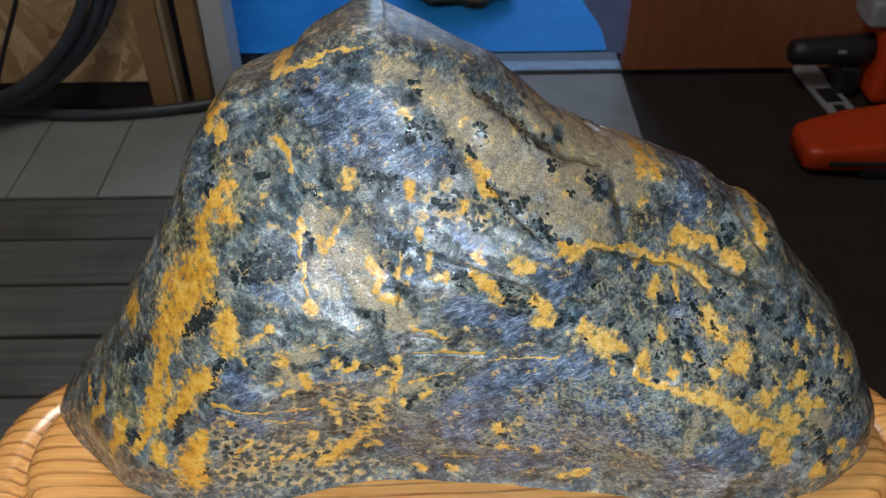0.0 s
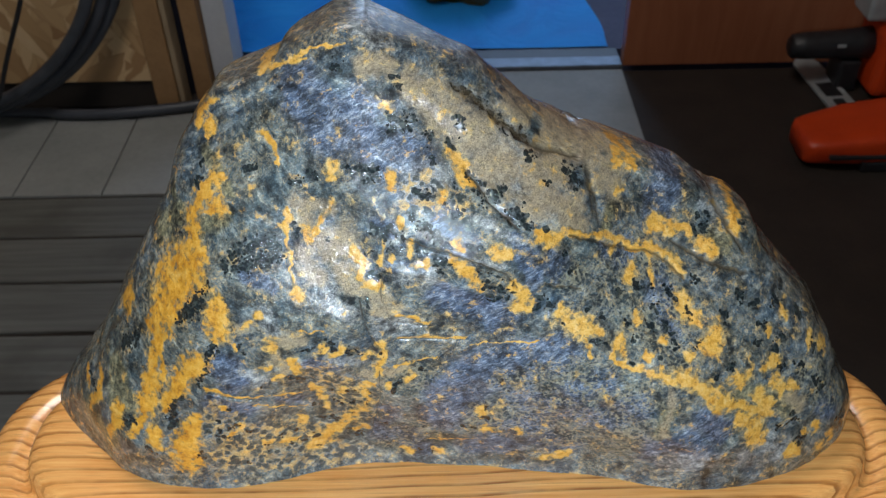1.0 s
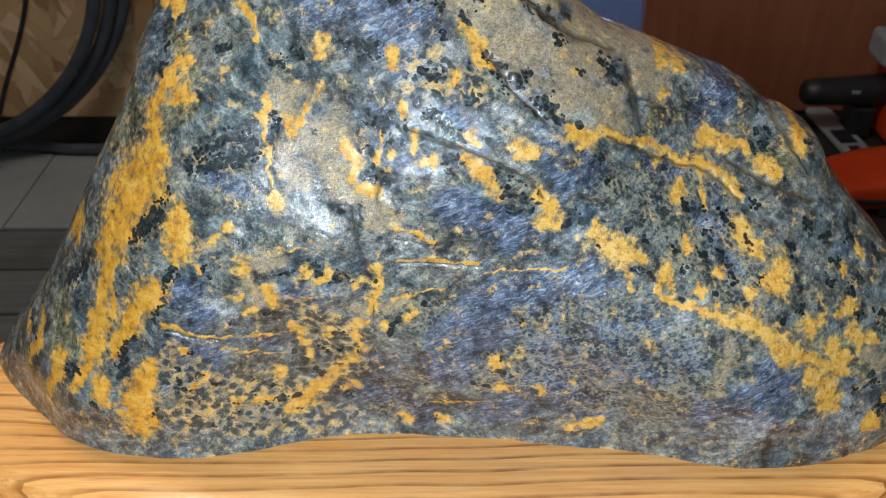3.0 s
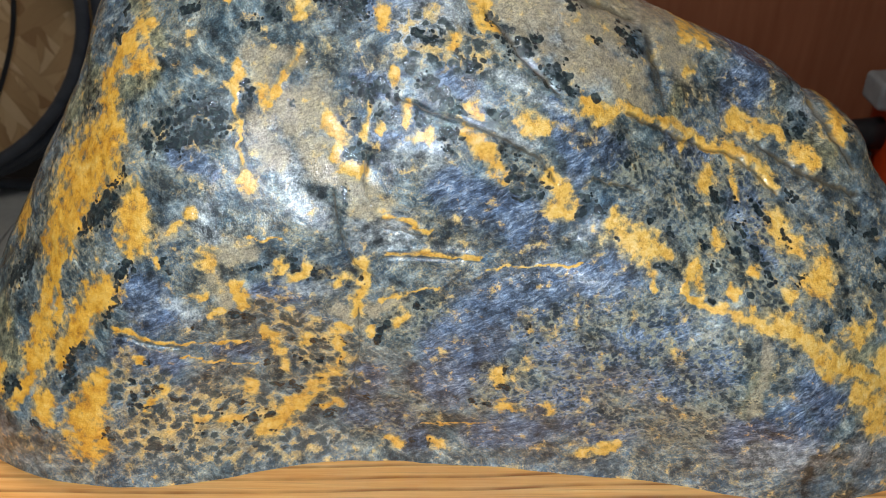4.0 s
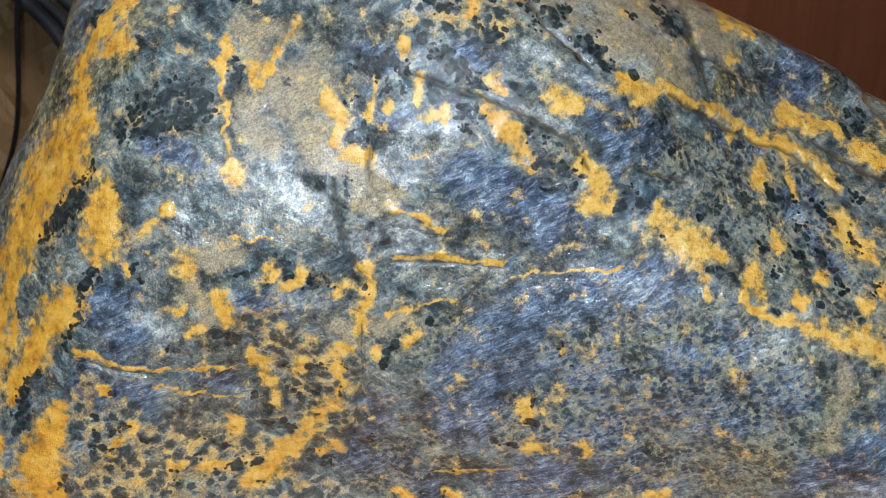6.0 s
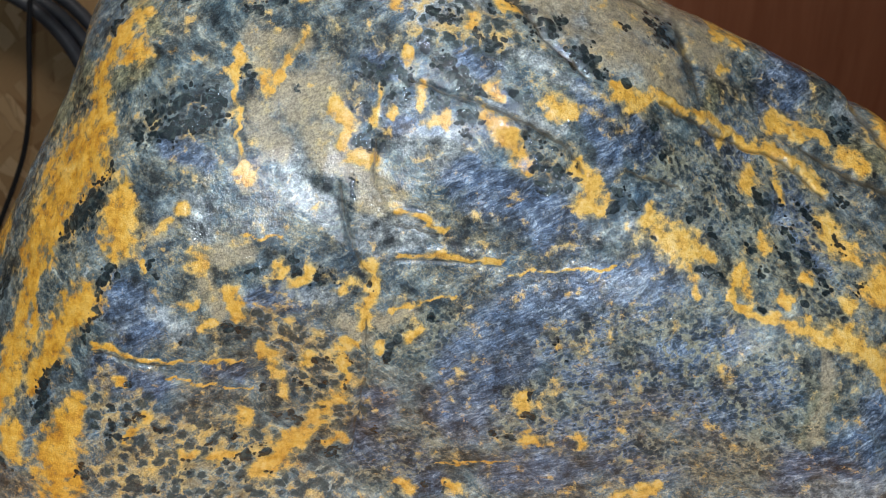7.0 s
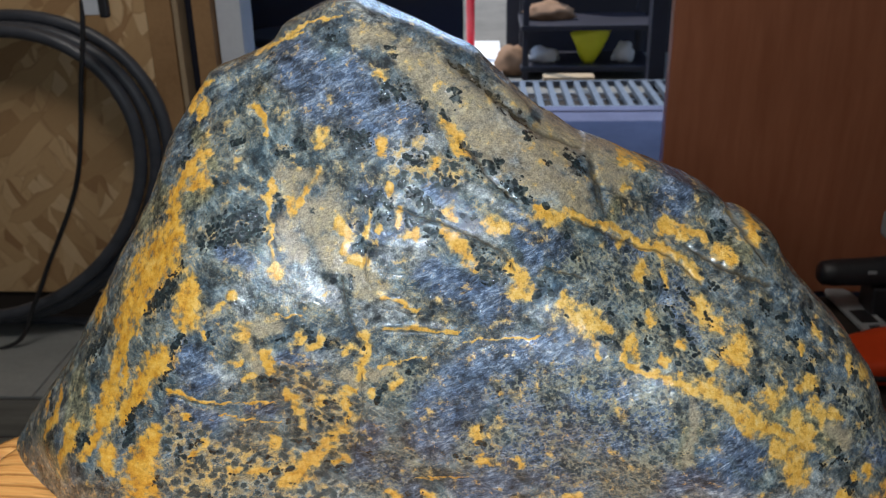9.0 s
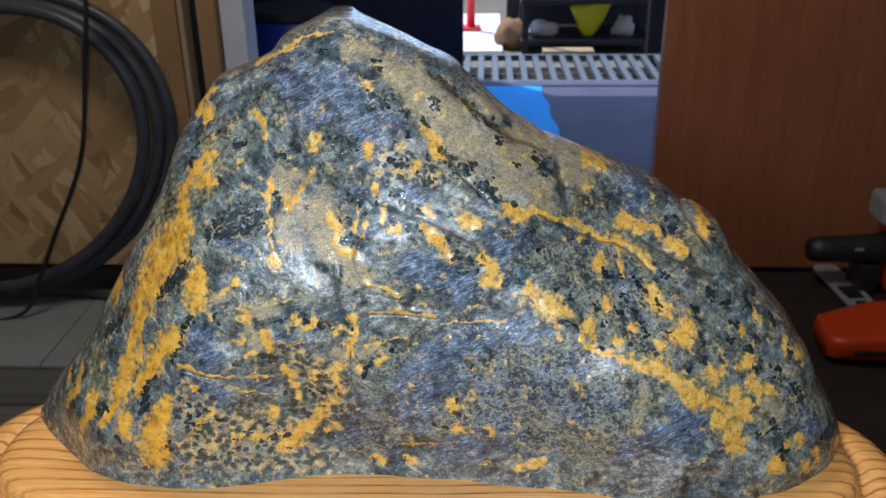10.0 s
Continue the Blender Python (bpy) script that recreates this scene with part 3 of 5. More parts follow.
stroke("dark", (0.1190, 0.0963, 1.8), (0.1209, 0.0952, 1.8))
stroke("dark", (0.1000, 0.1066, 1.0), (0.1014, 0.1056, 1.0))
stroke("dark", (0.1363, 0.0923, 1.5), (0.1376, 0.0911, 1.5))
stroke("dark", (0.0937, 0.0997, 1.2), (0.0950, 0.0988, 1.2))
stroke("dark", (0.1150, 0.0919, 1.7), (0.1169, 0.0907, 1.7))
stroke("dark", (0.1055, 0.0948, 1.4), (0.1072, 0.0936, 1.4))
stroke("dark", (0.1240, 0.0910, 1.4), (0.1255, 0.0899, 1.4))
stroke("dark", (0.0736, 0.0986, 0.8), (0.0752, 0.0980, 0.8))
stroke("dark", (0.0951, 0.0885, 1.3), (0.0964, 0.0873, 1.3))
stroke("dark", (0.0905, 0.0905, 1.2), (0.0918, 0.0896, 1.2))
stroke("dark", (0.1082, 0.0874, 1.4), (0.1094, 0.0861, 1.4))
stroke("dark", (0.1086, 0.0802, 1.2), (0.1099, 0.0793, 1.2))
stroke("dark", (0.1278, 0.0831, 1.8), (0.1293, 0.0820, 1.8))
stroke("dark", (0.1256, 0.0879, 1.4), (0.1268, 0.0870, 1.4))
stroke("dark", (0.1201, 0.0802, 1.2), (0.1213, 0.0794, 1.2))
stroke("dark", (-0.0311, 0.0944, 1.9), (-0.0309, 0.0918, 1.9))
stroke("dark", (-0.0237, 0.0911, 1.4), (-0.0238, 0.0887, 1.6))
stroke("dark", (-0.0199, 0.0900, 1.9), (-0.0181, 0.0887, 2.0))
stroke("dark", (-0.0097, 0.0868, 1.3), (-0.0092, 0.0854, 1.1))
stroke("dark", (-0.0734, 0.0911, 1.8), (-0.0723, 0.0895, 1.8))
stroke("dark", (-0.0431, 0.0908, 2.2), (-0.0407, 0.0905, 2.2))
stroke("dark", (-0.0841, 0.0910, 1.7), (-0.0861, 0.0880, 2.0), (-0.0887, 0.0833, 1.5), (-0.0908, 0.0742, 1.6), (-0.0967, 0.0675, 1.4))
stroke("dark", (-0.1053, 0.0592, 1.6), (-0.1125, 0.0502, 1.7))
stroke("dark", (-0.1115, 0.0427, 1.5), (-0.1099, 0.0404, 1.9))
stroke("dark", (-0.0664, 0.0702, 1.0), (-0.0653, 0.0689, 1.2))
stroke("dark", (-0.0515, 0.0721, 1.8), (-0.0475, 0.0702, 1.8))
stroke("dark", (-0.0833, 0.0544, 1.2), (-0.0835, 0.0529, 1.2))
stroke("dark", (-0.0890, 0.0476, 1.3), (-0.0885, 0.0468, 1.3))
stroke("dark", (-0.0823, 0.0429, 1.6), (-0.0810, 0.0427, 1.6))
stroke("dark", (-0.0855, 0.0412, 1.3), (-0.0849, 0.0409, 1.3))
stroke("dark", (-0.0910, 0.0412, 1.6), (-0.0904, 0.0408, 1.6))
stroke("dark", (-0.0908, 0.0364, 2.0), (-0.0895, 0.0361, 2.0))
stroke("dark", (-0.0841, 0.0350, 1.1), (-0.0835, 0.0349, 1.1))
stroke("dark", (-0.0927, 0.0447, 0.9), (-0.0924, 0.0445, 0.9))
stroke("dark", (-0.0778, 0.0359, 2.0), (-0.0763, 0.0348, 2.0))
stroke("dark", (-0.0955, 0.0404, 0.9), (-0.0952, 0.0402, 0.9))
stroke("dark", (-0.0417, 0.0379, 1.6), (-0.0405, 0.0368, 1.6))
stroke("dark", (-0.0353, 0.0372, 2.0), (-0.0341, 0.0354, 2.0))
stroke("dark", (-0.0440, 0.0466, 1.1), (-0.0433, 0.0464, 1.1))
stroke("dark", (-0.0341, 0.0512, 1.0), (-0.0336, 0.0507, 1.0))
stroke("dark", (-0.0308, 0.0498, 1.2), (-0.0302, 0.0491, 1.2))
stroke("dark", (-0.0263, 0.0494, 1.6), (-0.0242, 0.0500, 1.5))
stroke("dark", (-0.0219, 0.0598, 1.3), (-0.0213, 0.0585, 1.3))
stroke("dark", (-0.0178, 0.0521, 1.2), (-0.0172, 0.0499, 1.0))
stroke("dark", (-0.0171, 0.0614, 1.3), (-0.0166, 0.0597, 1.2))
stroke("dark", (-0.0258, 0.0586, 1.2), (-0.0256, 0.0572, 1.2))
stroke("dark", (-0.0321, 0.0593, 1.0), (-0.0319, 0.0580, 1.0))
stroke("dark", (-0.0246, 0.0414, 0.9), (-0.0239, 0.0405, 0.9))
stroke("dark", (-0.0533, 0.0213, 2.2), (-0.0506, 0.0215, 2.4))
stroke("dark", (-0.0467, 0.0232, 1.8), (-0.0455, 0.0217, 1.9))
stroke("dark", (-0.0242, 0.0198, 2.0), (-0.0228, 0.0188, 2.0))
stroke("dark", (-0.0282, 0.0249, 1.3), (-0.0276, 0.0239, 1.3))
stroke("dark", (-0.0579, 0.0222, 1.1), (-0.0577, 0.0212, 1.1))
stroke("dark", (-0.0693, 0.0204, 0.9), (-0.0691, 0.0198, 0.9))
stroke("dark", (-0.0633, 0.0283, 1.3), (-0.0621, 0.0276, 1.3))
stroke("dark", (-0.0704, 0.0248, 1.5), (-0.0692, 0.0241, 1.5))
stroke("dark", (-0.0549, 0.0296, 1.3), (-0.0542, 0.0290, 1.3))
stroke("dark", (-0.0590, 0.0334, 1.1), (-0.0584, 0.0327, 1.1))
stroke("dark", (-0.1017, 0.0235, 1.9), (-0.1013, 0.0220, 1.9))
stroke("dark", (-0.0436, 0.0138, 1.1), (-0.0429, 0.0133, 1.1))
stroke("dark", (-0.0519, 0.0124, 1.1), (-0.0513, 0.0119, 1.1))
stroke("dark", (-0.0801, 0.0148, 1.1), (-0.0795, 0.0143, 1.1))
stroke("dark", (0.0004, 0.0686, 1.5), (-0.0019, 0.0649, 2.0), (-0.0044, 0.0606, 1.3))
stroke("dark", (0.0102, 0.0746, 1.3), (0.0108, 0.0732, 1.3))
stroke("dark", (-0.0083, 0.0324, 0.9), (-0.0077, 0.0304, 0.9))
stroke("dark", (0.0058, 0.0086, 1.1), (0.0065, 0.0063, 1.1))
stroke("dark", (0.0144, 0.0078, 1.1), (0.0136, 0.0051, 1.1))
stroke("dark", (0.0346, 0.0650, 1.2), (0.0353, 0.0647, 1.2))
stroke("dark", (0.0474, 0.0667, 0.8), (0.0482, 0.0670, 0.8))
stroke("dark", (0.0402, 0.0472, 1.2), (0.0410, 0.0456, 1.0))
stroke("dark", (0.0405, 0.0406, 1.2), (0.0413, 0.0394, 1.2))
stroke("dark", (0.0507, 0.0615, 1.0), (0.0516, 0.0618, 1.0))
stroke("dark", (0.0298, 0.0328, 1.4), (0.0313, 0.0311, 1.2))
stroke("dark", (0.0342, 0.0314, 1.4), (0.0354, 0.0305, 1.2))
stroke("dark", (0.0018, 0.1868, 2.8), (0.0073, 0.1843, 3.0))
stroke("dark", (-0.0001, 0.1839, 1.5), (0.0015, 0.1830, 1.5))
stroke("dark", (0.0139, 0.1802, 1.3), (0.0174, 0.1772, 1.5))
stroke("dark", (0.0243, 0.1767, 1.5), (0.0263, 0.1751, 1.5))
stroke("dark", (0.0275, 0.1826, 1.8), (0.0315, 0.1811, 1.8))
stroke("dark", (0.0294, 0.1786, 1.8), (0.0314, 0.1778, 1.8))
stroke("dark", (0.0169, 0.1721, 1.2), (0.0184, 0.1714, 1.2))
stroke("dark", (0.0270, 0.1620, 1.5), (0.0285, 0.1609, 1.5))
stroke("dark", (0.0332, 0.1653, 1.2), (0.0340, 0.1638, 1.2))
stroke("dark", (0.0372, 0.1618, 1.7), (0.0390, 0.1604, 1.7))
stroke("dark", (0.0356, 0.1584, 1.2), (0.0368, 0.1577, 1.2))
stroke("dark", (0.0139, 0.1599, 2.0), (0.0159, 0.1586, 1.7))
stroke("dark", (0.0096, 0.1620, 1.5), (0.0112, 0.1610, 1.5))
stroke("dark", (0.0230, 0.1564, 1.7), (0.0238, 0.1549, 1.7))
stroke("dark", (0.0274, 0.1532, 2.2), (0.0296, 0.1526, 2.2))
stroke("dark", (0.0405, 0.1564, 2.5), (0.0435, 0.1551, 2.5), (0.0472, 0.1554, 2.0))
stroke("dark", (0.0489, 0.1507, 1.5), (0.0502, 0.1498, 1.5))
stroke("dark", (0.0536, 0.1490, 2.2), (0.0564, 0.1469, 2.2), (0.0591, 0.1450, 2.0))
stroke("dark", (0.0583, 0.1629, 1.8), (0.0604, 0.1617, 1.8))
stroke("dark", (0.0677, 0.1545, 1.8), (0.0687, 0.1529, 1.5))
stroke("dark", (0.0787, 0.1543, 1.8), (0.0809, 0.1533, 1.6))
stroke("dark", (0.0799, 0.1512, 2.6), (0.0825, 0.1499, 2.4))
stroke("dark", (0.0656, 0.1404, 1.2), (0.0676, 0.1396, 1.2))
stroke("dark", (-0.0133, 0.1687, 2.5), (-0.0099, 0.1663, 3.5), (-0.0064, 0.1673, 3.0))
stroke("dark", (-0.0370, 0.1646, 2.6), (-0.0327, 0.1636, 2.3))
stroke("dark", (-0.0428, 0.1621, 2.3), (-0.0406, 0.1613, 2.1))
stroke("dark", (-0.0192, 0.1684, 1.8), (-0.0171, 0.1668, 1.8))
stroke("dark", (-0.0235, 0.2050, 1.6), (-0.0208, 0.2042, 1.6))
stroke("dark", (0.0022, 0.2008, 1.0), (0.0052, 0.2002, 1.0))
stroke("dark", (0.0026, 0.1974, 1.3), (0.0046, 0.1968, 1.3))
# dark line along the long groove
stroke("dark", (0.0259, 0.1946, 0.8), (0.0395, 0.1835, 1.0), (0.0506, 0.1737, 1.0), (0.0602, 0.1667, 1.3))
stroke("dark", (-0.1312, 0.0744, 2.3), (-0.1352, 0.0704, 3.2), (-0.1411, 0.0647, 2.7))
stroke("dark", (-0.1658, 0.0368, 2.2), (-0.1623, 0.0367, 2.2))
stroke("dark", (-0.1405, 0.0348, 1.8), (-0.1364, 0.0373, 1.8))
stroke("dark", (-0.1125, 0.0480, 3.4), (-0.1146, 0.0404, 2.6))
stroke("dark", (-0.1028, 0.0243, 2.0), (-0.1020, 0.0218, 2.0))
stroke("dark", (-0.1299, 0.0265, 1.5), (-0.1271, 0.0228, 1.7))
stroke("dark", (-0.0855, 0.1607, 1.1), (-0.0872, 0.1587, 1.1))
stroke("dark", (-0.0871, 0.1539, 1.6), (-0.0893, 0.1519, 1.6))
stroke("dark", (-0.0655, 0.1645, 2.1), (-0.0617, 0.1640, 2.1))
stroke("dark", (0.1467, 0.1154, 2.0), (0.1481, 0.1140, 2.0))
stroke("dark", (0.1416, 0.1156, 1.1), (0.1423, 0.1146, 1.1))
stroke("dark", (0.1477, 0.1188, 1.1), (0.1490, 0.1179, 1.1))
stroke("dark", (0.1668, 0.1137, 1.4), (0.1681, 0.1123, 1.4))
stroke("dark", (0.1732, 0.0802, 1.9), (0.1756, 0.0783, 1.9))
stroke("dark", (0.1703, 0.0743, 1.6), (0.1722, 0.0727, 1.6))
stroke("dark", (0.1796, 0.0715, 2.2), (0.1820, 0.0693, 2.2))
stroke("dark", (0.2022, 0.0631, 1.7), (0.2044, 0.0606, 2.0))
stroke("dark", (0.1824, 0.0621, 1.9), (0.1852, 0.0602, 2.0))
stroke("dark", (0.2048, 0.0483, 2.3), (0.2098, 0.0434, 2.3))
stroke("dark", (0.1478, 0.0700, 1.8), (0.1504, 0.0680, 1.8))
stroke("dark", (0.1557, 0.0709, 1.6), (0.1579, 0.0696, 1.6))
stroke("dark", (0.1946, 0.0599, 2.0), (0.1968, 0.0578, 2.0))
stroke("dark", (0.1388, 0.0819, 1.6), (0.1408, 0.0809, 1.6))
stroke("dark", (0.1931, 0.0363, 2.3), (0.1964, 0.0337, 2.3))
stroke("dark", (0.1972, 0.0224, 2.9), (0.2011, 0.0206, 2.9))
stroke("dark", (0.1857, 0.0328, 2.3), (0.1886, 0.0304, 2.3))
stroke("dark", (0.2224, 0.0209, 2.4), (0.2271, 0.0153, 2.4))
stroke("dark", (0.1841, 0.0724, 1.4), (0.1864, 0.0710, 1.4))
stroke("dark", (0.1632, 0.0929, 1.9), (0.1658, 0.0912, 1.9))
stroke("dark", (0.1706, 0.0879, 1.7), (0.1730, 0.0863, 1.7))
stroke("dark", (0.1828, 0.0851, 2.0), (0.1859, 0.0827, 2.0))
stroke("dark", (0.1945, 0.0759, 2.0), (0.1973, 0.0735, 2.0))
stroke("dark", (0.1545, 0.0882, 1.4), (0.1566, 0.0870, 1.4))

# blue
stroke("blue", (0.0251, 0.1146, 6.1), (0.0359, 0.1094, 6.5), (0.0470, 0.1029, 7.1))
stroke("blue", (0.0226, 0.0599, 10.8), (0.0418, 0.0728, 12.2), (0.0602, 0.0812, 10.0), (0.0754, 0.0867, 7.3))
stroke("blue", (0.0194, 0.0416, 10.4), (0.0293, 0.0545, 10.1))
stroke("blue", (0.1288, 0.1344, 7.1), (0.1239, 0.1275, 7.7))
stroke("blue", (0.0635, 0.1297, 4.1), (0.0728, 0.1236, 3.9))
stroke("blue", (0.1026, 0.1160, 3.2), (0.1077, 0.1146, 3.2))
stroke("blue", (-0.0079, 0.1489, 2.2), (-0.0004, 0.1466, 2.7))
stroke("blue", (-0.0005, 0.1324, 2.7), (0.0055, 0.1323, 2.7))
stroke("blue", (-0.0675, 0.1258, 2.8), (-0.0556, 0.1229, 2.9))
stroke("blue", (-0.0799, 0.0816, 6.0), (-0.0753, 0.0740, 5.4))
stroke("blue", (0.0190, 0.1493, 2.4), (0.0279, 0.1468, 2.7))
stroke("blue", (-0.0567, 0.0566, 3.1), (-0.0505, 0.0555, 3.1))
stroke("blue", (0.1273, 0.0254, 8.4), (0.1377, 0.0368, 7.4))
stroke("blue", (0.0340, 0.0142, 7.4), (0.0494, 0.0189, 8.2))
stroke("blue", (0.0659, 0.0272, 6.5), (0.0802, 0.0210, 6.6))
stroke("blue", (-0.0424, 0.0817, 2.9), (-0.0283, 0.0816, 3.5))
stroke("blue", (-0.0370, 0.1932, 8.9), (-0.0256, 0.1829, 9.8))
stroke("blue", (-0.0154, 0.1876, 8.2), (-0.0022, 0.1750, 8.5), (0.0104, 0.1686, 8.4))
stroke("blue", (0.1451, 0.0494, 5.8), (0.1537, 0.0399, 5.4))
stroke("blue", (0.1240, 0.0318, 8.0), (0.1418, 0.0268, 9.2))
stroke("blue", (0.2108, 0.0334, 4.1), (0.2174, 0.0290, 3.0))
stroke("blue", (0.0964, 0.1226, 3.6), (0.1075, 0.1178, 3.2))
stroke("blue", (-0.0842, 0.0777, 5.3), (-0.0793, 0.0726, 5.3))
stroke("blue", (-0.0018, 0.0202, 7.4), (0.0089, 0.0083, 5.7))
stroke("blue", (0.0799, 0.0624, 6.7), (0.0947, 0.0701, 6.0))
stroke("blue", (-0.0125, 0.0200, 5.5), (-0.0077, 0.0452, 4.5))
stroke("blue", (-0.0899, 0.0574, 4.6), (-0.0760, 0.0532, 4.2))
stroke("blue", (0.0523, 0.1408, 2.5), (0.0620, 0.1206, 3.1))
stroke("blue", (0.1201, 0.1024, 4.7), (0.1278, 0.0911, 4.7))
stroke("blue", (0.0159, 0.1164, 3.6), (0.0204, 0.1210, 3.0))
stroke("blue", (0.0585, 0.0565, 8.4), (0.0781, 0.0505, 8.5))
stroke("blue", (0.0941, 0.0481, 8.7), (0.1110, 0.0578, 6.9))
stroke("blue", (0.0436, 0.0302, 6.4), (0.0662, 0.0409, 6.9))

# pale: light mineral bands, and highlights of the polish painted in as colour
stroke("pale", (0.0040, 0.1276, 3.9), (0.0144, 0.1263, 4.2))
stroke("pale", (-0.0055, 0.1030, 5.5), (0.0036, 0.1035, 6.1))
stroke("pale", (-0.0295, 0.1231, 4.0), (-0.0266, 0.1134, 4.6), (-0.0206, 0.1091, 4.6))
stroke("pale", (0.0263, 0.1380, 1.2), (0.0368, 0.1336, 1.5), (0.0476, 0.1295, 1.4))
stroke("pale", (-0.0282, 0.0826, 2.9), (-0.0188, 0.0817, 2.9))
stroke("pale", (-0.0936, 0.0889, 1.0), (-0.0946, 0.0841, 1.0))
stroke("pale", (-0.0738, 0.0792, 2.0), (-0.0640, 0.0715, 2.7))
stroke("pale", (-0.0603, 0.1091, 3.2), (-0.0560, 0.1018, 3.2))
stroke("pale", (0.0280, 0.1524, 1.2), (0.0461, 0.1438, 1.6), (0.0603, 0.1361, 1.3))
stroke("pale", (0.0473, 0.1693, 8.7), (0.0549, 0.1570, 7.6))
stroke("pale", (0.0727, 0.1467, 5.1), (0.0650, 0.1499, 5.0))
stroke("pale", (0.1739, 0.0228, 8.4), (0.1879, 0.0194, 7.4))
stroke("pale", (0.1300, 0.0200, 6.0), (0.1501, 0.0210, 5.5))
stroke("pale", (0.0106, 0.1645, 5.9), (0.0203, 0.1642, 4.9))
stroke("pale", (0.1469, 0.1249, 2.3), (0.1556, 0.1137, 2.0))
stroke("pale", (-0.0013, 0.2092, 2.6), (-0.0119, 0.2160, 2.1))

# tan
stroke("tan", (0.0068, 0.1982, 4.1), (0.0194, 0.1888, 6.7), (0.0347, 0.1759, 7.7), (0.0499, 0.1615, 7.1))
stroke("tan", (0.0600, 0.1581, 6.6), (0.0759, 0.1568, 5.8))
stroke("tan", (0.0688, 0.1648, 2.7), (0.0871, 0.1545, 2.7), (0.1095, 0.1452, 2.2))
stroke("tan", (0.0675, 0.1476, 4.0), (0.0832, 0.1425, 3.6))
stroke("tan", (0.0977, 0.1468, 4.3), (0.1030, 0.1397, 3.8))
stroke("tan", (0.0498, 0.1802, 2.1), (0.0605, 0.1706, 2.1))
stroke("tan", (-0.0295, 0.1354, 5.3), (-0.0217, 0.1424, 5.6))
stroke("tan", (-0.0249, 0.1274, 3.4), (-0.0202, 0.1303, 3.4))
stroke("tan", (-0.0112, 0.1180, 3.7), (-0.0037, 0.1166, 3.3))
stroke("tan", (0.0596, 0.1504, 4.2), (0.0715, 0.1465, 4.3))
stroke("tan", (-0.0426, 0.0970, 2.5), (-0.0565, 0.0957, 2.6))
stroke("tan", (-0.0700, 0.1016, 2.3), (-0.0667, 0.1046, 1.9))
stroke("tan", (-0.0160, 0.0743, 2.3), (-0.0099, 0.0685, 2.3))
stroke("tan", (0.1959, 0.0412, 3.4), (0.1902, 0.0469, 3.4))
stroke("tan", (-0.0111, 0.2052, 3.6), (-0.0009, 0.2028, 3.6))
stroke("tan", (-0.0403, 0.1338, 3.2), (-0.0341, 0.1257, 4.1))
stroke("tan", (-0.0203, 0.1234, 4.0), (-0.0142, 0.1208, 3.4))
stroke("tan", (-0.0326, 0.1407, 4.1), (-0.0390, 0.1485, 3.2))
stroke("tan", (-0.0423, 0.1538, 2.3), (-0.0264, 0.1516, 2.5))
stroke("tan", (0.0008, 0.1122, 2.4), (-0.0084, 0.1107, 2.8))
stroke("tan", (0.0728, 0.1424, 3.0), (0.0855, 0.1338, 2.7))
stroke("tan", (-0.0557, 0.0875, 2.3), (-0.0538, 0.0783, 2.3))
stroke("tan", (-0.0049, 0.0741, 2.3), (0.0032, 0.0773, 1.9))

# olive
stroke("olive", (-0.0862, 0.1382, 3.2), (-0.0769, 0.1454, 3.1), (-0.0716, 0.1479, 1.7))
stroke("olive", (-0.1036, 0.1420, 2.3), (-0.1036, 0.1420, 2.3))
stroke("olive", (-0.1443, 0.0539, 6.6), (-0.1455, 0.0431, 6.6), (-0.1361, 0.0464, 5.3))
stroke("olive", (-0.1647, 0.0212, 6.2), (-0.1502, 0.0190, 4.8))
stroke("olive", (-0.0985, 0.1391, 2.8), (-0.1138, 0.1223, 2.9))
stroke("olive", (-0.0848, 0.1638, 2.8), (-0.0733, 0.1553, 3.2))
stroke("olive", (0.1642, 0.0572, 4.3), (0.1902, 0.0422, 5.6))
stroke("olive", (0.1576, 0.1098, 3.4), (0.1439, 0.1129, 2.8))
stroke("olive", (0.1266, 0.0553, 3.5), (0.1228, 0.0401, 2.9))
stroke("olive", (0.0956, 0.1290, 2.8), (0.1013, 0.1361, 2.9))

# spots
stroke("spots", (-0.0904, 0.0426, 7.6), (-0.0790, 0.0316, 8.8), (-0.0655, 0.0245, 8.9), (-0.0474, 0.0229, 8.1))
stroke("spots", (-0.0387, 0.0721, 4.3), (-0.0271, 0.0578, 7.4), (-0.0214, 0.0446, 7.0))
stroke("spots", (-0.0868, 0.0207, 6.4), (-0.0519, 0.0108, 5.7), (-0.0276, 0.0069, 4.6))
stroke("spots", (0.0107, 0.1604, 4.9), (0.0279, 0.1557, 4.4))

# grit
stroke("grit", (0.0582, 0.0602, 10.0), (0.0765, 0.0657, 11.6), (0.0987, 0.0602, 11.9))
stroke("grit", (0.0431, 0.0391, 10.4), (0.0660, 0.0430, 10.4), (0.0917, 0.0435, 12.2), (0.1120, 0.0507, 10.4))
stroke("grit", (0.0806, 0.0306, 9.0), (0.1030, 0.0317, 9.0))
stroke("grit", (0.0055, 0.0259, 7.2), (-0.0056, 0.0124, 6.8))
stroke("grit", (0.0788, 0.1158, 6.5), (0.0973, 0.1099, 6.8))
stroke("grit", (0.0127, 0.0730, 4.2), (0.0062, 0.0661, 4.9))
stroke("grit", (0.1117, 0.1018, 10.5), (0.1311, 0.0855, 10.5))
stroke("grit", (0.2026, 0.0532, 6.9), (0.2147, 0.0363, 4.7))

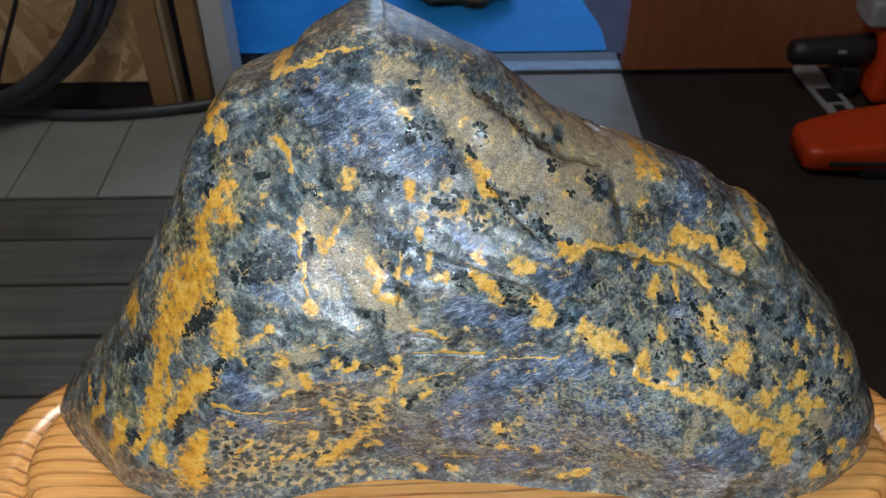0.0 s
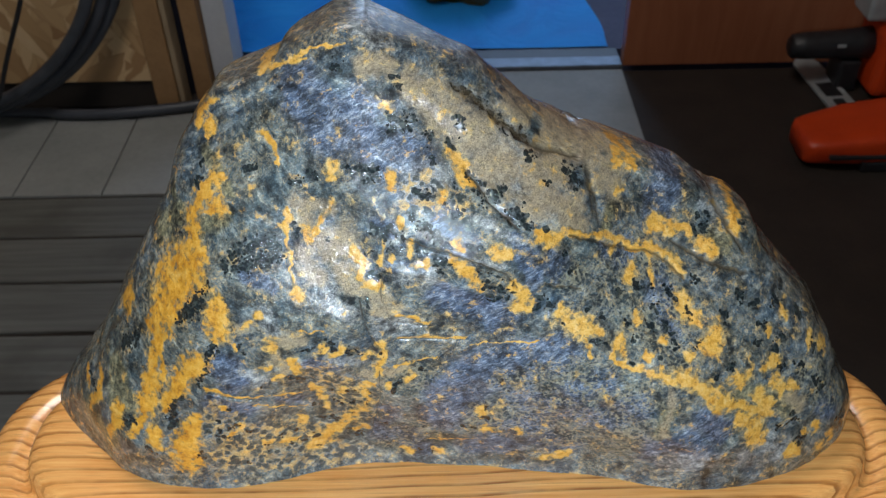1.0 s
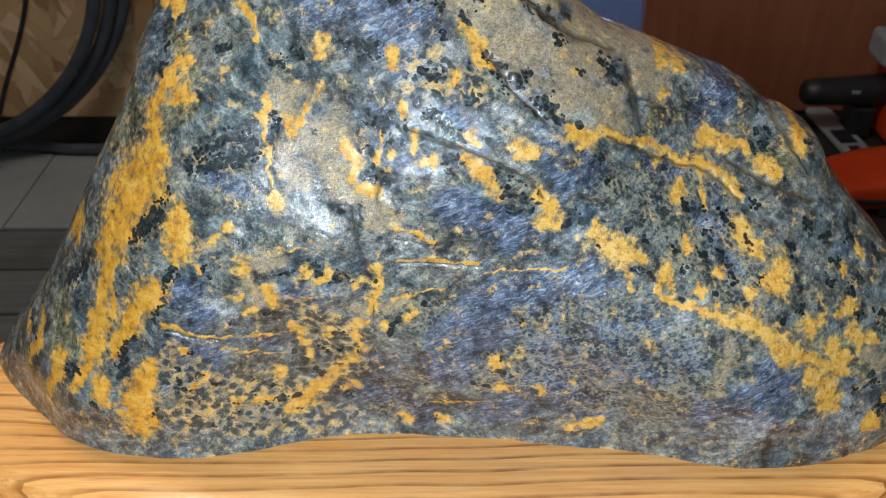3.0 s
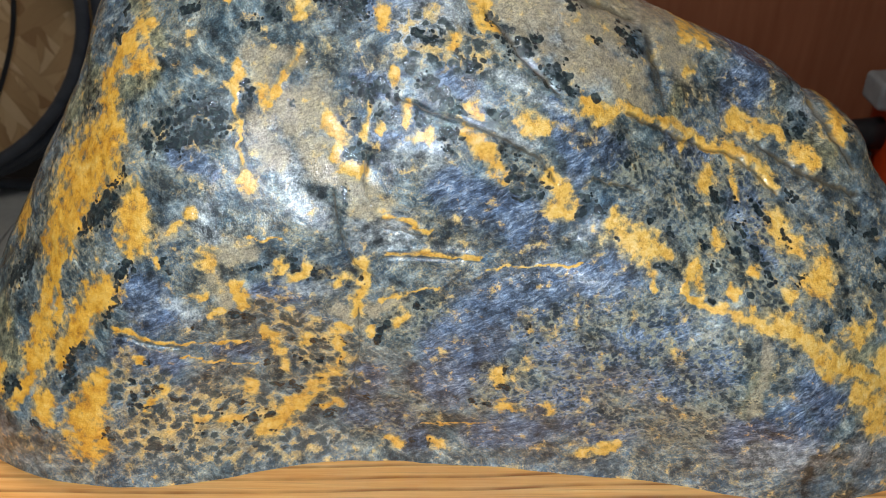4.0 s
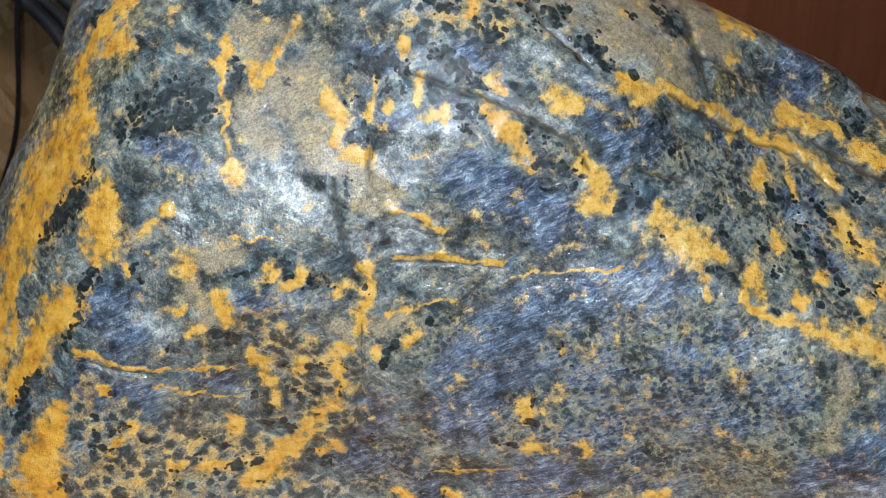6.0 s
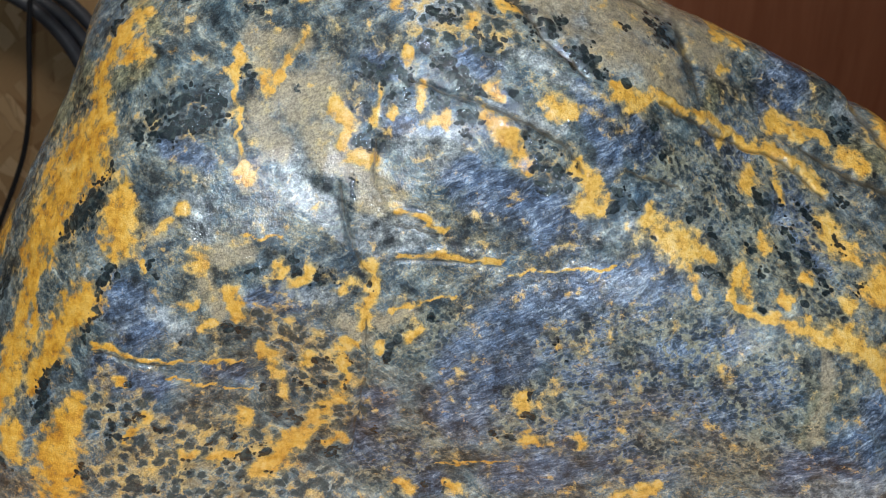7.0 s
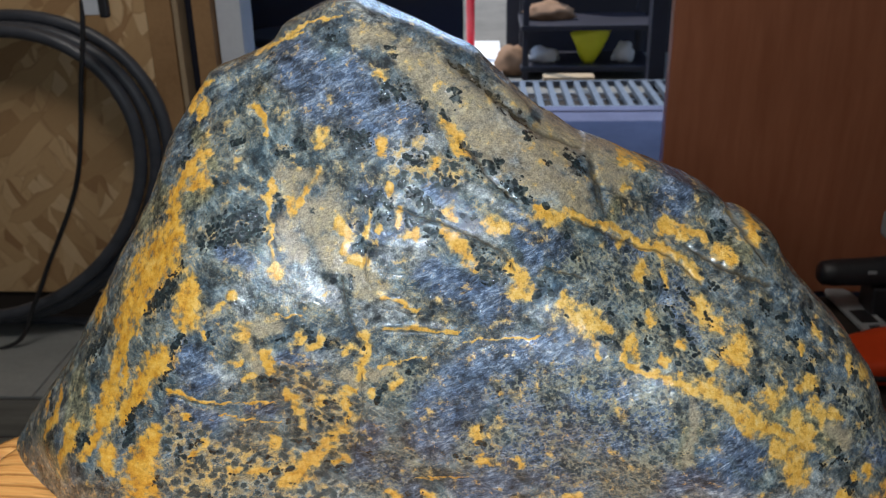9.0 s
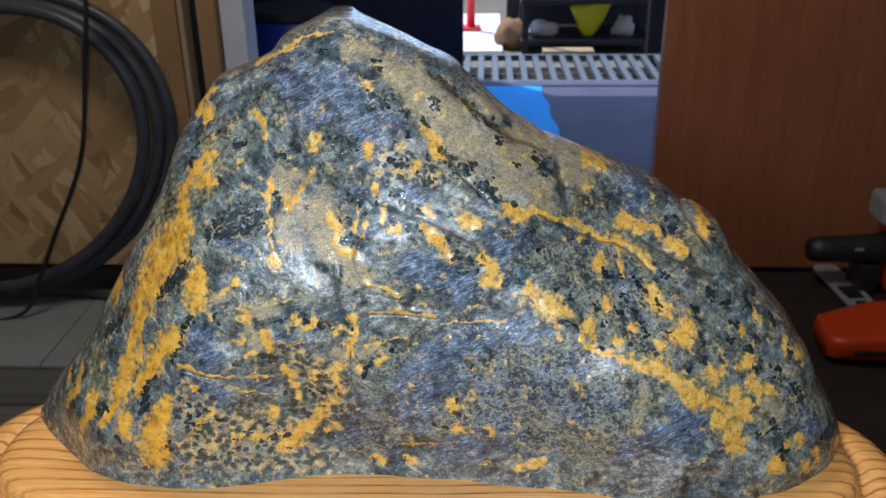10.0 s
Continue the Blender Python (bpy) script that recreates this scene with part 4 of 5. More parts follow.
# groove
stroke("groove", (-0.0162, 0.1150, 0.7), (-0.0153, 0.1062, 0.7), (-0.0126, 0.0976, 0.7), (-0.0090, 0.0901, 0.7))
stroke("groove", (-0.0096, 0.0743, 0.6), (-0.0105, 0.0563, 0.6), (-0.0148, 0.0352, 0.8), (-0.0170, 0.0200, 0.6))
stroke("groove", (0.0878, 0.1516, 1.1), (0.0896, 0.1450, 1.1), (0.0906, 0.1357, 0.8))
stroke("groove", (0.0781, 0.1347, 0.7), (0.0991, 0.1213, 0.8), (0.1191, 0.1125, 0.8), (0.1359, 0.1022, 0.8))
stroke("groove", (0.0041, 0.1441, 0.7), (0.0234, 0.1384, 0.7), (0.0384, 0.1321, 0.9), (0.0477, 0.1262, 0.9), (0.0542, 0.1182, 0.7))
stroke("groove", (0.0669, 0.1184, 0.7), (0.0753, 0.1152, 0.7), (0.0832, 0.1125, 0.7))
stroke("groove", (-0.0058, 0.1288, 0.7), (-0.0067, 0.1195, 0.7), (-0.0041, 0.1122, 0.5))
stroke("groove", (-0.0009, 0.1036, 0.5), (0.0128, 0.1004, 0.5))
stroke("groove", (-0.0012, 0.0928, 0.5), (0.0160, 0.0918, 0.5), (0.0310, 0.0898, 0.5))
stroke("groove", (-0.0933, 0.0643, 0.5), (-0.0716, 0.0596, 0.5))
stroke("groove", (0.0259, 0.1946, 2.0), (0.0395, 0.1835, 2.4), (0.0506, 0.1737, 2.3), (0.0602, 0.1667, 2.4), (0.0734, 0.1599, 1.6), (0.0844, 0.1556, 1.2))
stroke("groove", (0.0894, 0.1505, 1.6), (0.0920, 0.1404, 1.6), (0.0928, 0.1331, 1.2))
stroke("groove", (0.1529, 0.1215, 2.2), (0.1587, 0.1143, 2.1), (0.1672, 0.1045, 1.7))
stroke("groove", (0.1300, 0.1141, 1.2), (0.1482, 0.1050, 1.2), (0.1673, 0.0978, 1.3))
stroke("groove", (-0.1382, 0.0804, 1.3), (-0.1525, 0.0625, 1.4), (-0.1646, 0.0409, 1.4))
stroke("groove", (0.0325, 0.1663, 1.1), (0.0425, 0.1537, 1.1), (0.0549, 0.1435, 1.1))

# ridge
stroke("ridge", (0.0263, 0.1380, 2.4), (0.0368, 0.1339, 2.7), (0.0476, 0.1295, 2.5))
stroke("ridge", (0.0764, 0.1369, 2.3), (0.1007, 0.1228, 3.2), (0.1274, 0.1099, 3.0))
stroke("ridge", (-0.0005, 0.1303, 2.4), (0.0144, 0.1291, 2.7), (0.0265, 0.1223, 2.4))
stroke("ridge", (-0.0008, 0.1088, 1.5), (0.0138, 0.1029, 1.5))
stroke("ridge", (0.0093, 0.1970, 4.6), (0.0346, 0.1790, 4.6), (0.0601, 0.1631, 4.1))
stroke("ridge", (0.1581, 0.1182, 3.5), (0.1646, 0.1135, 4.0))
stroke("ridge", (-0.0000, 0.0960, 1.1), (0.0160, 0.0955, 1.3), (0.0302, 0.0928, 0.9))

def stone_pattern(p):
    """Shares of the minerals at points p, and how far the face is lifted there."""
    wx = p[:, 0] + 0.0046 * (fractal(p, 130, 3, 21) - 0.5) + 0.0026 * (fractal(p, 420, 2, 23) - 0.5)
    wz = p[:, 2] + 0.0046 * (fractal(p, 130, 3, 31) - 0.5) + 0.0026 * (fractal(p, 420, 2, 33) - 0.5)
    shares = {}
    for mineral, lines in STROKES.items():
        plain = mineral in ("groove", "ridge")
        x, z = (p[:, 0] * 0.6 + wx * 0.4, p[:, 2] * 0.6 + wz * 0.4) if plain else (wx, wz)
        best = np.zeros(len(p))
        for line in lines:
            reach = 2.2 * max(w for _, _, w in line)
            xs, zs = [q[0] for q in line], [q[1] for q in line]
            near = np.nonzero((x > min(xs) - reach) & (x < max(xs) + reach) & (z > min(zs) - reach) & (z < max(zs) + reach))[0]
            if len(near):
                best[near] = np.maximum(best[near], line_mask(x[near], z[near], line, 1.0))
        shares[mineral] = best
    lift = -0.0015 * shares["groove"] ** 2 + 0.0009 * shares["ridge"] ** 1.5
    lift = lift + 0.0009 * np.clip(shares["yellow"] * 2 - 0.6, 0, 1) * (fractal(p, 160, 3, 41) - 0.35)
    lift = lift + 0.0006 * np.clip(shares["dark"] * 2 - 0.7, 0, 1) * (value_noise(p, 330, 44) - 0.7)
    lift = lift + 0.0003 * np.clip(shares["spots"] * 2, 0, 1) * (value_noise(p, 260, 45) - 0.5)
    return {k: v for k, v in shares.items() if k not in ("ridge",)}, lift


def make_stone_material():
    k = Mat("polished_stone", 0.4, 0.0, 0.35)
    wob = k.noise(160, 3, 0.6, color=True)
    fine = k.noise(520, 5, 0.75)
    tiny = k.noise(1700, 3, 0.7)
    mid = k.noise(120, 5, 0.65)
    big = k.noise(24, 3, 0.5)
    fray = k.noise(330, 6, 0.8)
    wide = k.shift(k.co, k.noise(40, 2, color=True), 0.02)
    slate = k.noise(1.0, 6, 0.75, co=k.mapped((70, 110, 330), (0, 27, 0), k.shift(k.co, wob, 0.005)))
    fibre = k.noise(1.0, 4, 0.7, co=k.mapped((260, 400, 1300), (0, 27, 0), k.shift(k.co, wob, 0.004)))
    fold = k.noise(1.0, 6, 0.75, co=k.mapped((75, 100, 230), (0, -36, 0), wide))
    steep = k.noise(1.0, 6, 0.75, co=k.mapped((70, 100, 210), (0, 68, 0), wide))
    cells = k.voronoi(270, "F1", k.shift(k.co, wob, 0.0060))
    small = k.voronoi(560, "F1", k.shift(k.co, wob, 0.0030))
    share = {m: k.attribute(m).outputs["Fac"] for m in ("yellow", "dark", "tan", "blue", "spots", "olive", "groove", "pale", "grit")}

    def off(v, half, amount):
        return k.math("MULTIPLY", k.math("SUBTRACT", v, half), amount)

    def on(name, lo, hi, *shifts):
        v = share[name]
        for s in shifts or (off(mid, 0.5, 0.5),):
            v = k.math("ADD", v, s)
        return k.step(v, lo, hi)

    def thread(v, width):
        """1 where the noise v crosses its middle: thin winding lines."""
        return k.math("SUBTRACT", 1.0, k.step(k.math("ABSOLUTE", k.math("SUBTRACT", v, 0.5)), 0.0, width))

    # grey-green ground with streaks of slate
    ground = k.ramp(fold, [(0.36, (0.008, 0.020, 0.030)), (0.46, (0.044, 0.078, 0.098)), (0.55, (0.135, 0.175, 0.185)), (0.64, (0.38, 0.37, 0.30))])
    ground = k.mix(k.step(big, 0.42, 0.60), ground, k.ramp(slate, [(0.36, (0.008, 0.020, 0.036)), (0.5, (0.052, 0.090, 0.128)), (0.64, (0.27, 0.29, 0.27))]))
    ground = k.mix(k.math("MULTIPLY", k.step(fine, 0.42, 0.60), 0.35), ground, k.ramp(fray, [(0.35, (0.035, 0.050, 0.050)), (0.65, (0.26, 0.26, 0.21))]))
    # pale ochre threads winding through, thicker in some parts
    where = k.step(k.noise(30, 4, 0.6), 0.36, 0.56)
    line = k.math("MAXIMUM", thread(fold, 0.030), k.math("MULTIPLY", thread(steep, 0.026), 0.8))
    line = k.math("MULTIPLY", line, k.math("MULTIPLY", where, k.step(fray, 0.36, 0.52)))
    ground = k.mix(k.math("MULTIPLY", line, 0.6), ground, k.ramp(mid, [(0.40, (0.36, 0.24, 0.085)), (0.62, (0.55, 0.42, 0.22))]))
    # slate blue
    blue = k.ramp(k.math("ADD", k.math("MULTIPLY", slate, 0.5), k.math("MULTIPLY", fibre, 0.5)), [(0.38, (0.013, 0.025, 0.050)), (0.5, (0.078, 0.115, 0.188)), (0.62, (0.27, 0.31, 0.37))])
    c = k.mix(k.math("MULTIPLY", on("blue", 0.14, 0.62, off(mid, 0.5, 0.9)), 0.88), ground, blue)
    # pale grey, both mineral and painted highlights
    c = k.mix(k.math("MULTIPLY", on("pale", 0.12, 0.75, off(mid, 0.5, 1.2), off(slate, 0.5, 0.8)), 0.75), c, k.ramp(fray, [(0.34, (0.16, 0.175, 0.18)), (0.5, (0.30, 0.31, 0.31)), (0.66, (0.46, 0.45, 0.40))]))
    # olive
    olive = k.ramp(fray, [(0.35, (0.085, 0.085, 0.048)), (0.65, (0.31, 0.265, 0.135))])
    c = k.mix(k.math("MULTIPLY", on("olive", 0.20, 0.70, off(mid, 0.5, 1.0)), 0.75), c, olive)
    # cloudy mottling of the whole ground, from fine grain up to patches
    cloud = k.math("ADD", k.math("MULTIPLY", k.noise(95, 7, 0.75), 0.7), k.math("MULTIPLY", k.noise(330, 4, 0.8), 0.3))
    scale = k.n.new("ShaderNodeVectorMath")
    scale.operation = "SCALE"
    k.put(scale.inputs[0], c)
    k.put(scale.inputs["Scale"], k.ramp(cloud, [(0.40, 0.13), (0.47, 0.62), (0.53, 1.12), (0.62, 1.9)]))
    c = scale.outputs[0]
    # tan
    tan = k.ramp(k.math("ADD", k.math("MULTIPLY", fray, 0.5), k.math("MULTIPLY", mid, 0.5)), [(0.36, (0.20, 0.155, 0.10)), (0.5, (0.40, 0.31, 0.195)), (0.64, (0.60, 0.45, 0.24))])
    c = k.mix(k.math("MULTIPLY", on("tan", 0.12, 0.78, off(mid, 0.5, 1.2), off(fold, 0.5, 1.0)), 0.82), c, tan)
    # gritty ground: fine dark grains and pale flecks
    gritty = on("grit", 0.02, 0.42, off(mid, 0.5, 1.2))
    fleck = k.math("MULTIPLY", gritty, k.step(k.math("ADD", small, off(fray, 0.5, 1.4)), 0.46, 0.70))
    c = k.mix(k.math("MULTIPLY", fleck, k.ramp(fold, [(0.40, 0.1), (0.56, 0.95)])), c, k.ramp(fine, [(0.35, (0.17, 0.155, 0.10)), (0.65, (0.36, 0.34, 0.25))]))
    specks = k.math("MULTIPLY", gritty, k.math("SUBTRACT", 1.0, k.step(k.math("ADD", small, off(fray, 0.5, 1.1)), 0.22, 0.42)))
    c = k.mix(k.math("MULTIPLY", specks, k.ramp(slate, [(0.42, 0.95), (0.60, 0.35)])), c, (0.016, 0.028, 0.030))
    # thin dark seams
    seam = k.math("MULTIPLY", k.math("MAXIMUM", thread(slate, 0.012), thread(fold, 0.010)), k.step(mid, 0.46, 0.60))
    c = k.mix(k.math("MULTIPLY", seam, 0.65), c, (0.014, 0.018, 0.018))
    # spotted ground: dark grains in a pale ochre net
    zone = on("spots", 0.02, 0.42, off(mid, 0.5, 1.3))
    net = k.math("MULTIPLY", zone, k.step(k.math("ADD", cells, off(fray, 0.5, 0.9)), 0.50, 0.68))
    c = k.mix(k.math("MULTIPLY", net, k.ramp(mid, [(0.42, 0.35), (0.58, 1.0)])), c, k.ramp(fine, [(0.35, (0.46, 0.26, 0.060)), (0.65, (0.66, 0.48, 0.22))]))
    dots = k.math("MULTIPLY", zone, k.math("SUBTRACT", 1.0, k.step(k.math("ADD", cells, off(fray, 0.5, 0.7)), 0.34, 0.48)))
    c = k.mix(k.math("MULTIPLY", dots, 0.95), c, k.ramp(fine, [(0.35, (0.010, 0.018, 0.020)), (0.7, (0.060, 0.072, 0.066))]))
    # fine grain through the grey minerals
    speck = k.n.new("ShaderNodeVectorMath")
    speck.operation = "SCALE"
    k.put(speck.inputs[0], c)
    k.put(speck.inputs["Scale"], k.ramp(k.math("ADD", k.math("MULTIPLY", tiny, 0.6), k.math("MULTIPLY", fibre, 0.4)), [(0.36, 0.45), (0.5, 1.0), (0.64, 1.6)]))
    c = speck.outputs[0]
    # ochre veins, fading into tan and fraying into threads
    halo = on("yellow", 0.02, 0.50, off(mid, 0.5, 1.0), off(fray, 0.5, 1.2))
    c = k.mix(k.math("MULTIPLY", halo, 0.70), c, k.ramp(fray, [(0.36, (0.16, 0.125, 0.060)), (0.5, (0.34, 0.25, 0.115)), (0.64, (0.58, 0.46, 0.25))]))
    vein = on("yellow", 0.32, 0.82, off(mid, 0.5, 1.2), off(fray, 0.5, 2.0), off(cells, 0.40, 0.8), off(fold, 0.5, 0.8))
    ochre = k.ramp(k.math("ADD", k.math("MULTIPLY", mid, 0.5), k.math("MULTIPLY", fray, 0.5)), [(0.36, (0.20, 0.085, 0.014)), (0.44, (0.54, 0.215, 0.016)), (0.52, (0.74, 0.36, 0.040)), (0.59, (0.80, 0.44, 0.085)), (0.66, (0.84, 0.55, 0.19))])
    cream = k.ramp(fray, [(0.36, (0.44, 0.21, 0.034)), (0.5, (0.78, 0.44, 0.085)), (0.64, (0.86, 0.60, 0.24))])
    place = k.n.new("ShaderNodeSeparateXYZ")
    k.put(place.inputs[0], k.co)
    ochre = k.mix(k.math("MULTIPLY", k.step(place.outputs[0], -0.10, -0.05), k.ramp(k.noise(26, 3, 0.6), [(0.40, 0.3), (0.60, 0.85)])), ochre, cream)
    c = k.mix(vein, c, ochre)
    # black-green clusters of round grains
    grain = k.math("MINIMUM", cells, k.math("ADD", small, 0.10))
    clump = on("dark", 0.34, 0.52, off(grain, 0.30, -1.3), off(fray, 0.5, 1.1), off(tiny, 0.5, 0.4))
    c = k.mix(k.math("MULTIPLY", clump, 0.95), c, k.ramp(k.math("ADD", k.math("MULTIPLY", small, 0.6), k.math("MULTIPLY", fine, 0.6)), [(0.36, (0.002, 0.006, 0.008)), (0.62, (0.010, 0.019, 0.023)), (0.84, (0.050, 0.060, 0.052))]))
    # darker brown along the cracks
    c = k.mix(k.math("MULTIPLY", on("groove", 0.60, 0.95, off(fray, 0.5, 0.8)), 0.8), c, (0.060, 0.042, 0.022))

    rough = k.ramp(k.math("ADD", k.math("MULTIPLY", fine, 0.5), k.math("MULTIPLY", big, 0.5)), [(0.35, 0.34), (0.65, 0.52)])
    rough = k.mix(clump, rough, (0.26, 0.26, 0.26))
    relief = k.math("ADD", k.math("MULTIPLY", fray, 0.55), k.math("MULTIPLY", mid, 1.2))
    relief = k.math("ADD", relief, k.math("MULTIPLY", k.math("SUBTRACT", 0.6, cells), k.math("MULTIPLY", k.math("ADD", clump, dots), 0.6)))
    relief = k.math("ADD", relief, k.math("MULTIPLY", k.math("ADD", slate, fold), 0.6))
    relief = k.math("ADD", relief, k.math("MULTIPLY", tiny, 0.42))
    relief = k.math("ADD", relief, k.math("MULTIPLY", k.noise(780, 3, 0.7), 0.7))
    k.b.inputs["Coat Weight"].default_value = 1.0
    k.b.inputs["Coat Roughness"].default_value = 0.11
    k.b.inputs["Coat IOR"].default_value = 1.52
    k.done(c, rough, relief, 0.85, 0.0006)
    # the polish lies over the grain and is a little smoother
    polish = k.n.new("ShaderNodeBump")
    polish.inputs["Strength"].default_value = 0.40
    polish.inputs["Distance"].default_value = 0.0006
    k.put(polish.inputs["Height"], relief)
    k.put(k.b.inputs["Coat Normal"], polish.outputs[0])
    return k.m


stone = make_stone(make_stone_material())


# ======================================================= the carved base
def oval(a, b, n, count, cx=0.02, cy=0.025):
    out = []
    for i in range(count):
        t = i * math.tau / count
        c, s = math.cos(t), math.sin(t)
        out.append((cx + a * math.copysign(abs(c) ** (2 / n), c), cy + b * math.copysign(abs(s) ** (2 / n), s)))
    return out


def make_base():
    base = thing("carved_base", "oval two-step carved ash wood base under the stone", "stand")
    bm = bmesh.new()
    # profile: how far out from the upper ring's edge, height
    profile = [(-0.060, -0.004), (-0.030, -0.0006), (-0.016, 0.0), (-0.008, -0.0004), (-0.004, -0.0016), (-0.0016, -0.0042), (-0.0006, -0.0080), (0.0002, -0.0118), (0.0014, -0.0138), (0.0034, -0.0144),
               (0.0060, -0.0134), (0.0095, -0.0118), (0.0140, -0.0112), (0.0205, -0.0118), (0.0262, -0.0142), (0.0292, -0.0182), (0.0300, -0.0240), (0.0285, -0.0310), (0.0240, -0.0365), (0.0165, -0.0395), (0.0, -0.0400)]
    count, rings = 260, []
    for off, h in profile:
        rings.append([bm.verts.new((x, y, h)) for x, y in oval(0.227 + off, 0.072 + off, 2.6, count)])
    for r, q in zip(rings[:-1], rings[1:]):
        for i in range(count):
            bm.faces.new((r[i], q[i], q[(i + 1) % count], r[(i + 1) % count]))
    bm.faces.new(rings[0])
    bm.faces.new(rings[-1][::-1])
    part("base_body", bm, base_wood, base, smooth=True)
    for sx in (-0.13, 0.17):
        for sy in (0.0, 0.06):
            foot = bmesh.new()
            bmesh.ops.create_cone(foot, cap_ends=True, segments=24, radius1=0.013, radius2=0.018, depth=0.02, matrix=Matrix.Translation((sx, sy, -0.0495)))
            part("foot", foot, base_wood, base)
    return base


make_base()


# ======================================================= materials of the room
def make_osb():
    k = Mat("strand_board", 0.62)
    color = (0.30, 0.17, 0.075)
    relief = None
    # three layers of flat strands, each turned its own way
    for turn, size, keep, seed in ((72, 1.0, 0.0, 0.0), (-58, 1.15, 0.36, 3.1), (38, 0.9, 0.52, 7.7)):
        shifted = k.shift(k.co, k.noise(6, 2, color=True), 0.05 + 0.001 * seed)
        co = k.mapped((6 * size, 6, 26 * size), (0, turn, 0), shifted)
        cell = k.voronoi(1.0, "F1", co, 0.9, "Color")
        edge = k.voronoi(1.0, "DISTANCE_TO_EDGE", co, 0.9)
        tone = k.n.new("ShaderNodeSeparateColor")
        k.put(tone.inputs[0], cell)
        grain = k.noise(1.0, 4, 0.6, co=k.mapped((40, 40, 420), (0, turn, 0)))
        wood = k.ramp(k.math("ADD", k.math("MULTIPLY", tone.outputs[0], 0.75), k.math("MULTIPLY", grain, 0.25)),
                      [(0.1, (0.32, 0.17, 0.075)), (0.4, (0.46, 0.285, 0.135)), (0.7, (0.58, 0.38, 0.195)), (0.95, (0.70, 0.51, 0.30))])
        wood = k.mix(k.math("MULTIPLY", k.math("SUBTRACT", 1.0, k.step(edge, 0.0, 0.05)), k.ramp(k.noise(9, 3), [(0.4, 0.0), (0.65, 0.6)])), wood, (0.30, 0.16, 0.07))
        if keep:
            over = k.step(tone.outputs[1], keep, keep + 0.04)
            color = k.mix(over, color, wood)
            relief = k.math("ADD", relief, k.math("MULTIPLY", over, 0.5))
        else:
            color, relief = wood, k.math("MULTIPLY", grain, 0.3)
    return k.done(color, None, relief, 0.4, 0.0015)


def make_panel():
    k = Mat("brown_panel", 0.42)
    grain = k.noise(1.0, 5, 0.6, co=k.mapped((38, 38, 3.0), (0, 0, 0), k.shift(k.co, k.noise(3, 2, color=True), 0.05)))
    stain = k.noise(2.6, 4, 0.6)
    c = k.ramp(grain, [(0.3, (0.31, 0.108, 0.052)), (0.7, (0.40, 0.150, 0.076))])
    c = k.mix(k.math("MULTIPLY", k.step(stain, 0.45, 0.75), 0.35), c, (0.27, 0.095, 0.046))
    return k.done(c, k.ramp(stain, [(0.3, 0.34), (0.7, 0.52)]), grain, 0.1, 0.001)


def make_planks():
    k = Mat("grey_planks", 0.6)
    one = k.math("MULTIPLY", k.random(), 9.0)
    move = k.n.new("ShaderNodeCombineXYZ")
    k.put(move.inputs[0], one)
    add = k.n.new("ShaderNodeVectorMath")
    add.operation = "ADD"
    k.put(add.inputs[0], k.co)
    k.put(add.inputs[1], move.outputs[0])
    grain = k.noise(1.0, 5, 0.65, co=k.mapped((2.5, 60, 60), (0, 0, 0), add.outputs[0]))
    dirt = k.noise(5, 4, co=add.outputs[0])
    c = k.ramp(grain, [(0.28, (0.066, 0.068, 0.062)), (0.72, (0.150, 0.150, 0.138))])
    c = k.mix(k.math("MULTIPLY", k.step(dirt, 0.5, 0.7), 0.5), c, (0.045, 0.042, 0.036))
    return k.done(c, None, grain, 0.35, 0.002)


def make_tarp():
    k = Mat("blue_tarp", 0.6, 0.0, 0.15)
    weave = k.voronoi(160, "F1", randomness=0.1)
    creases = k.noise(5, 4, 0.6, 1.0)
    c = k.ramp(creases, [(0.3, (0.014, 0.23, 0.72)), (0.7, (0.03, 0.33, 0.85))])
    return k.done(c, k.ramp(creases, [(0.3, 0.55), (0.7, 0.75)]), k.math("ADD", creases, k.math("MULTIPLY", weave, 0.03)), 0.6, 0.02)


osb_mat = make_osb()
panel_mat = make_panel()
plank_mat = make_planks()
tarp_mat = make_tarp()
slab_mat = worn("pale_boards", (0.19, 0.195, 0.19), (0.29, 0.295, 0.285), 6, 0.7)
dark_floor = worn("dark_floor", (0.014, 0.010, 0.008), (0.032, 0.023, 0.018), 9, 0.75)
white_paint = worn("white_paint", (0.50, 0.53, 0.60), (0.64, 0.67, 0.72), 6, 0.5)
trim_wood = worn("trim_wood", (0.24, 0.13, 0.055), (0.38, 0.22, 0.10), 9, 0.6)
wall_mat = worn("wall_paint", (0.26, 0.23, 0.19), (0.36, 0.32, 0.27), 3, 0.8)
porch_mat = worn("porch_concrete", (0.045, 0.050, 0.096), (0.080, 0.088, 0.155), 4, 0.85)
orange_plastic = worn("orange_plastic", (0.50, 0.040, 0.006), (0.66, 0.062, 0.010), 10, 0.38)
black_rubber = worn("black_rubber", (0.010, 0.010, 0.012), (0.028, 0.028, 0.032), 40, 0.45)
hose_mat = worn("grey_hose", (0.030, 0.034, 0.044), (0.070, 0.076, 0.092), 18, 0.42)
grey_plastic = worn("grey_plastic", (0.24, 0.26, 0.27), (0.38, 0.40, 0.41), 30, 0.45)
dark_paint = worn("navy_paint", (0.007, 0.007, 0.014), (0.014, 0.014, 0.026), 4, 0.5)
blue_plastic = worn("blue_plastic", (0.004, 0.025, 0.30), (0.008, 0.045, 0.42), 5, 0.35)
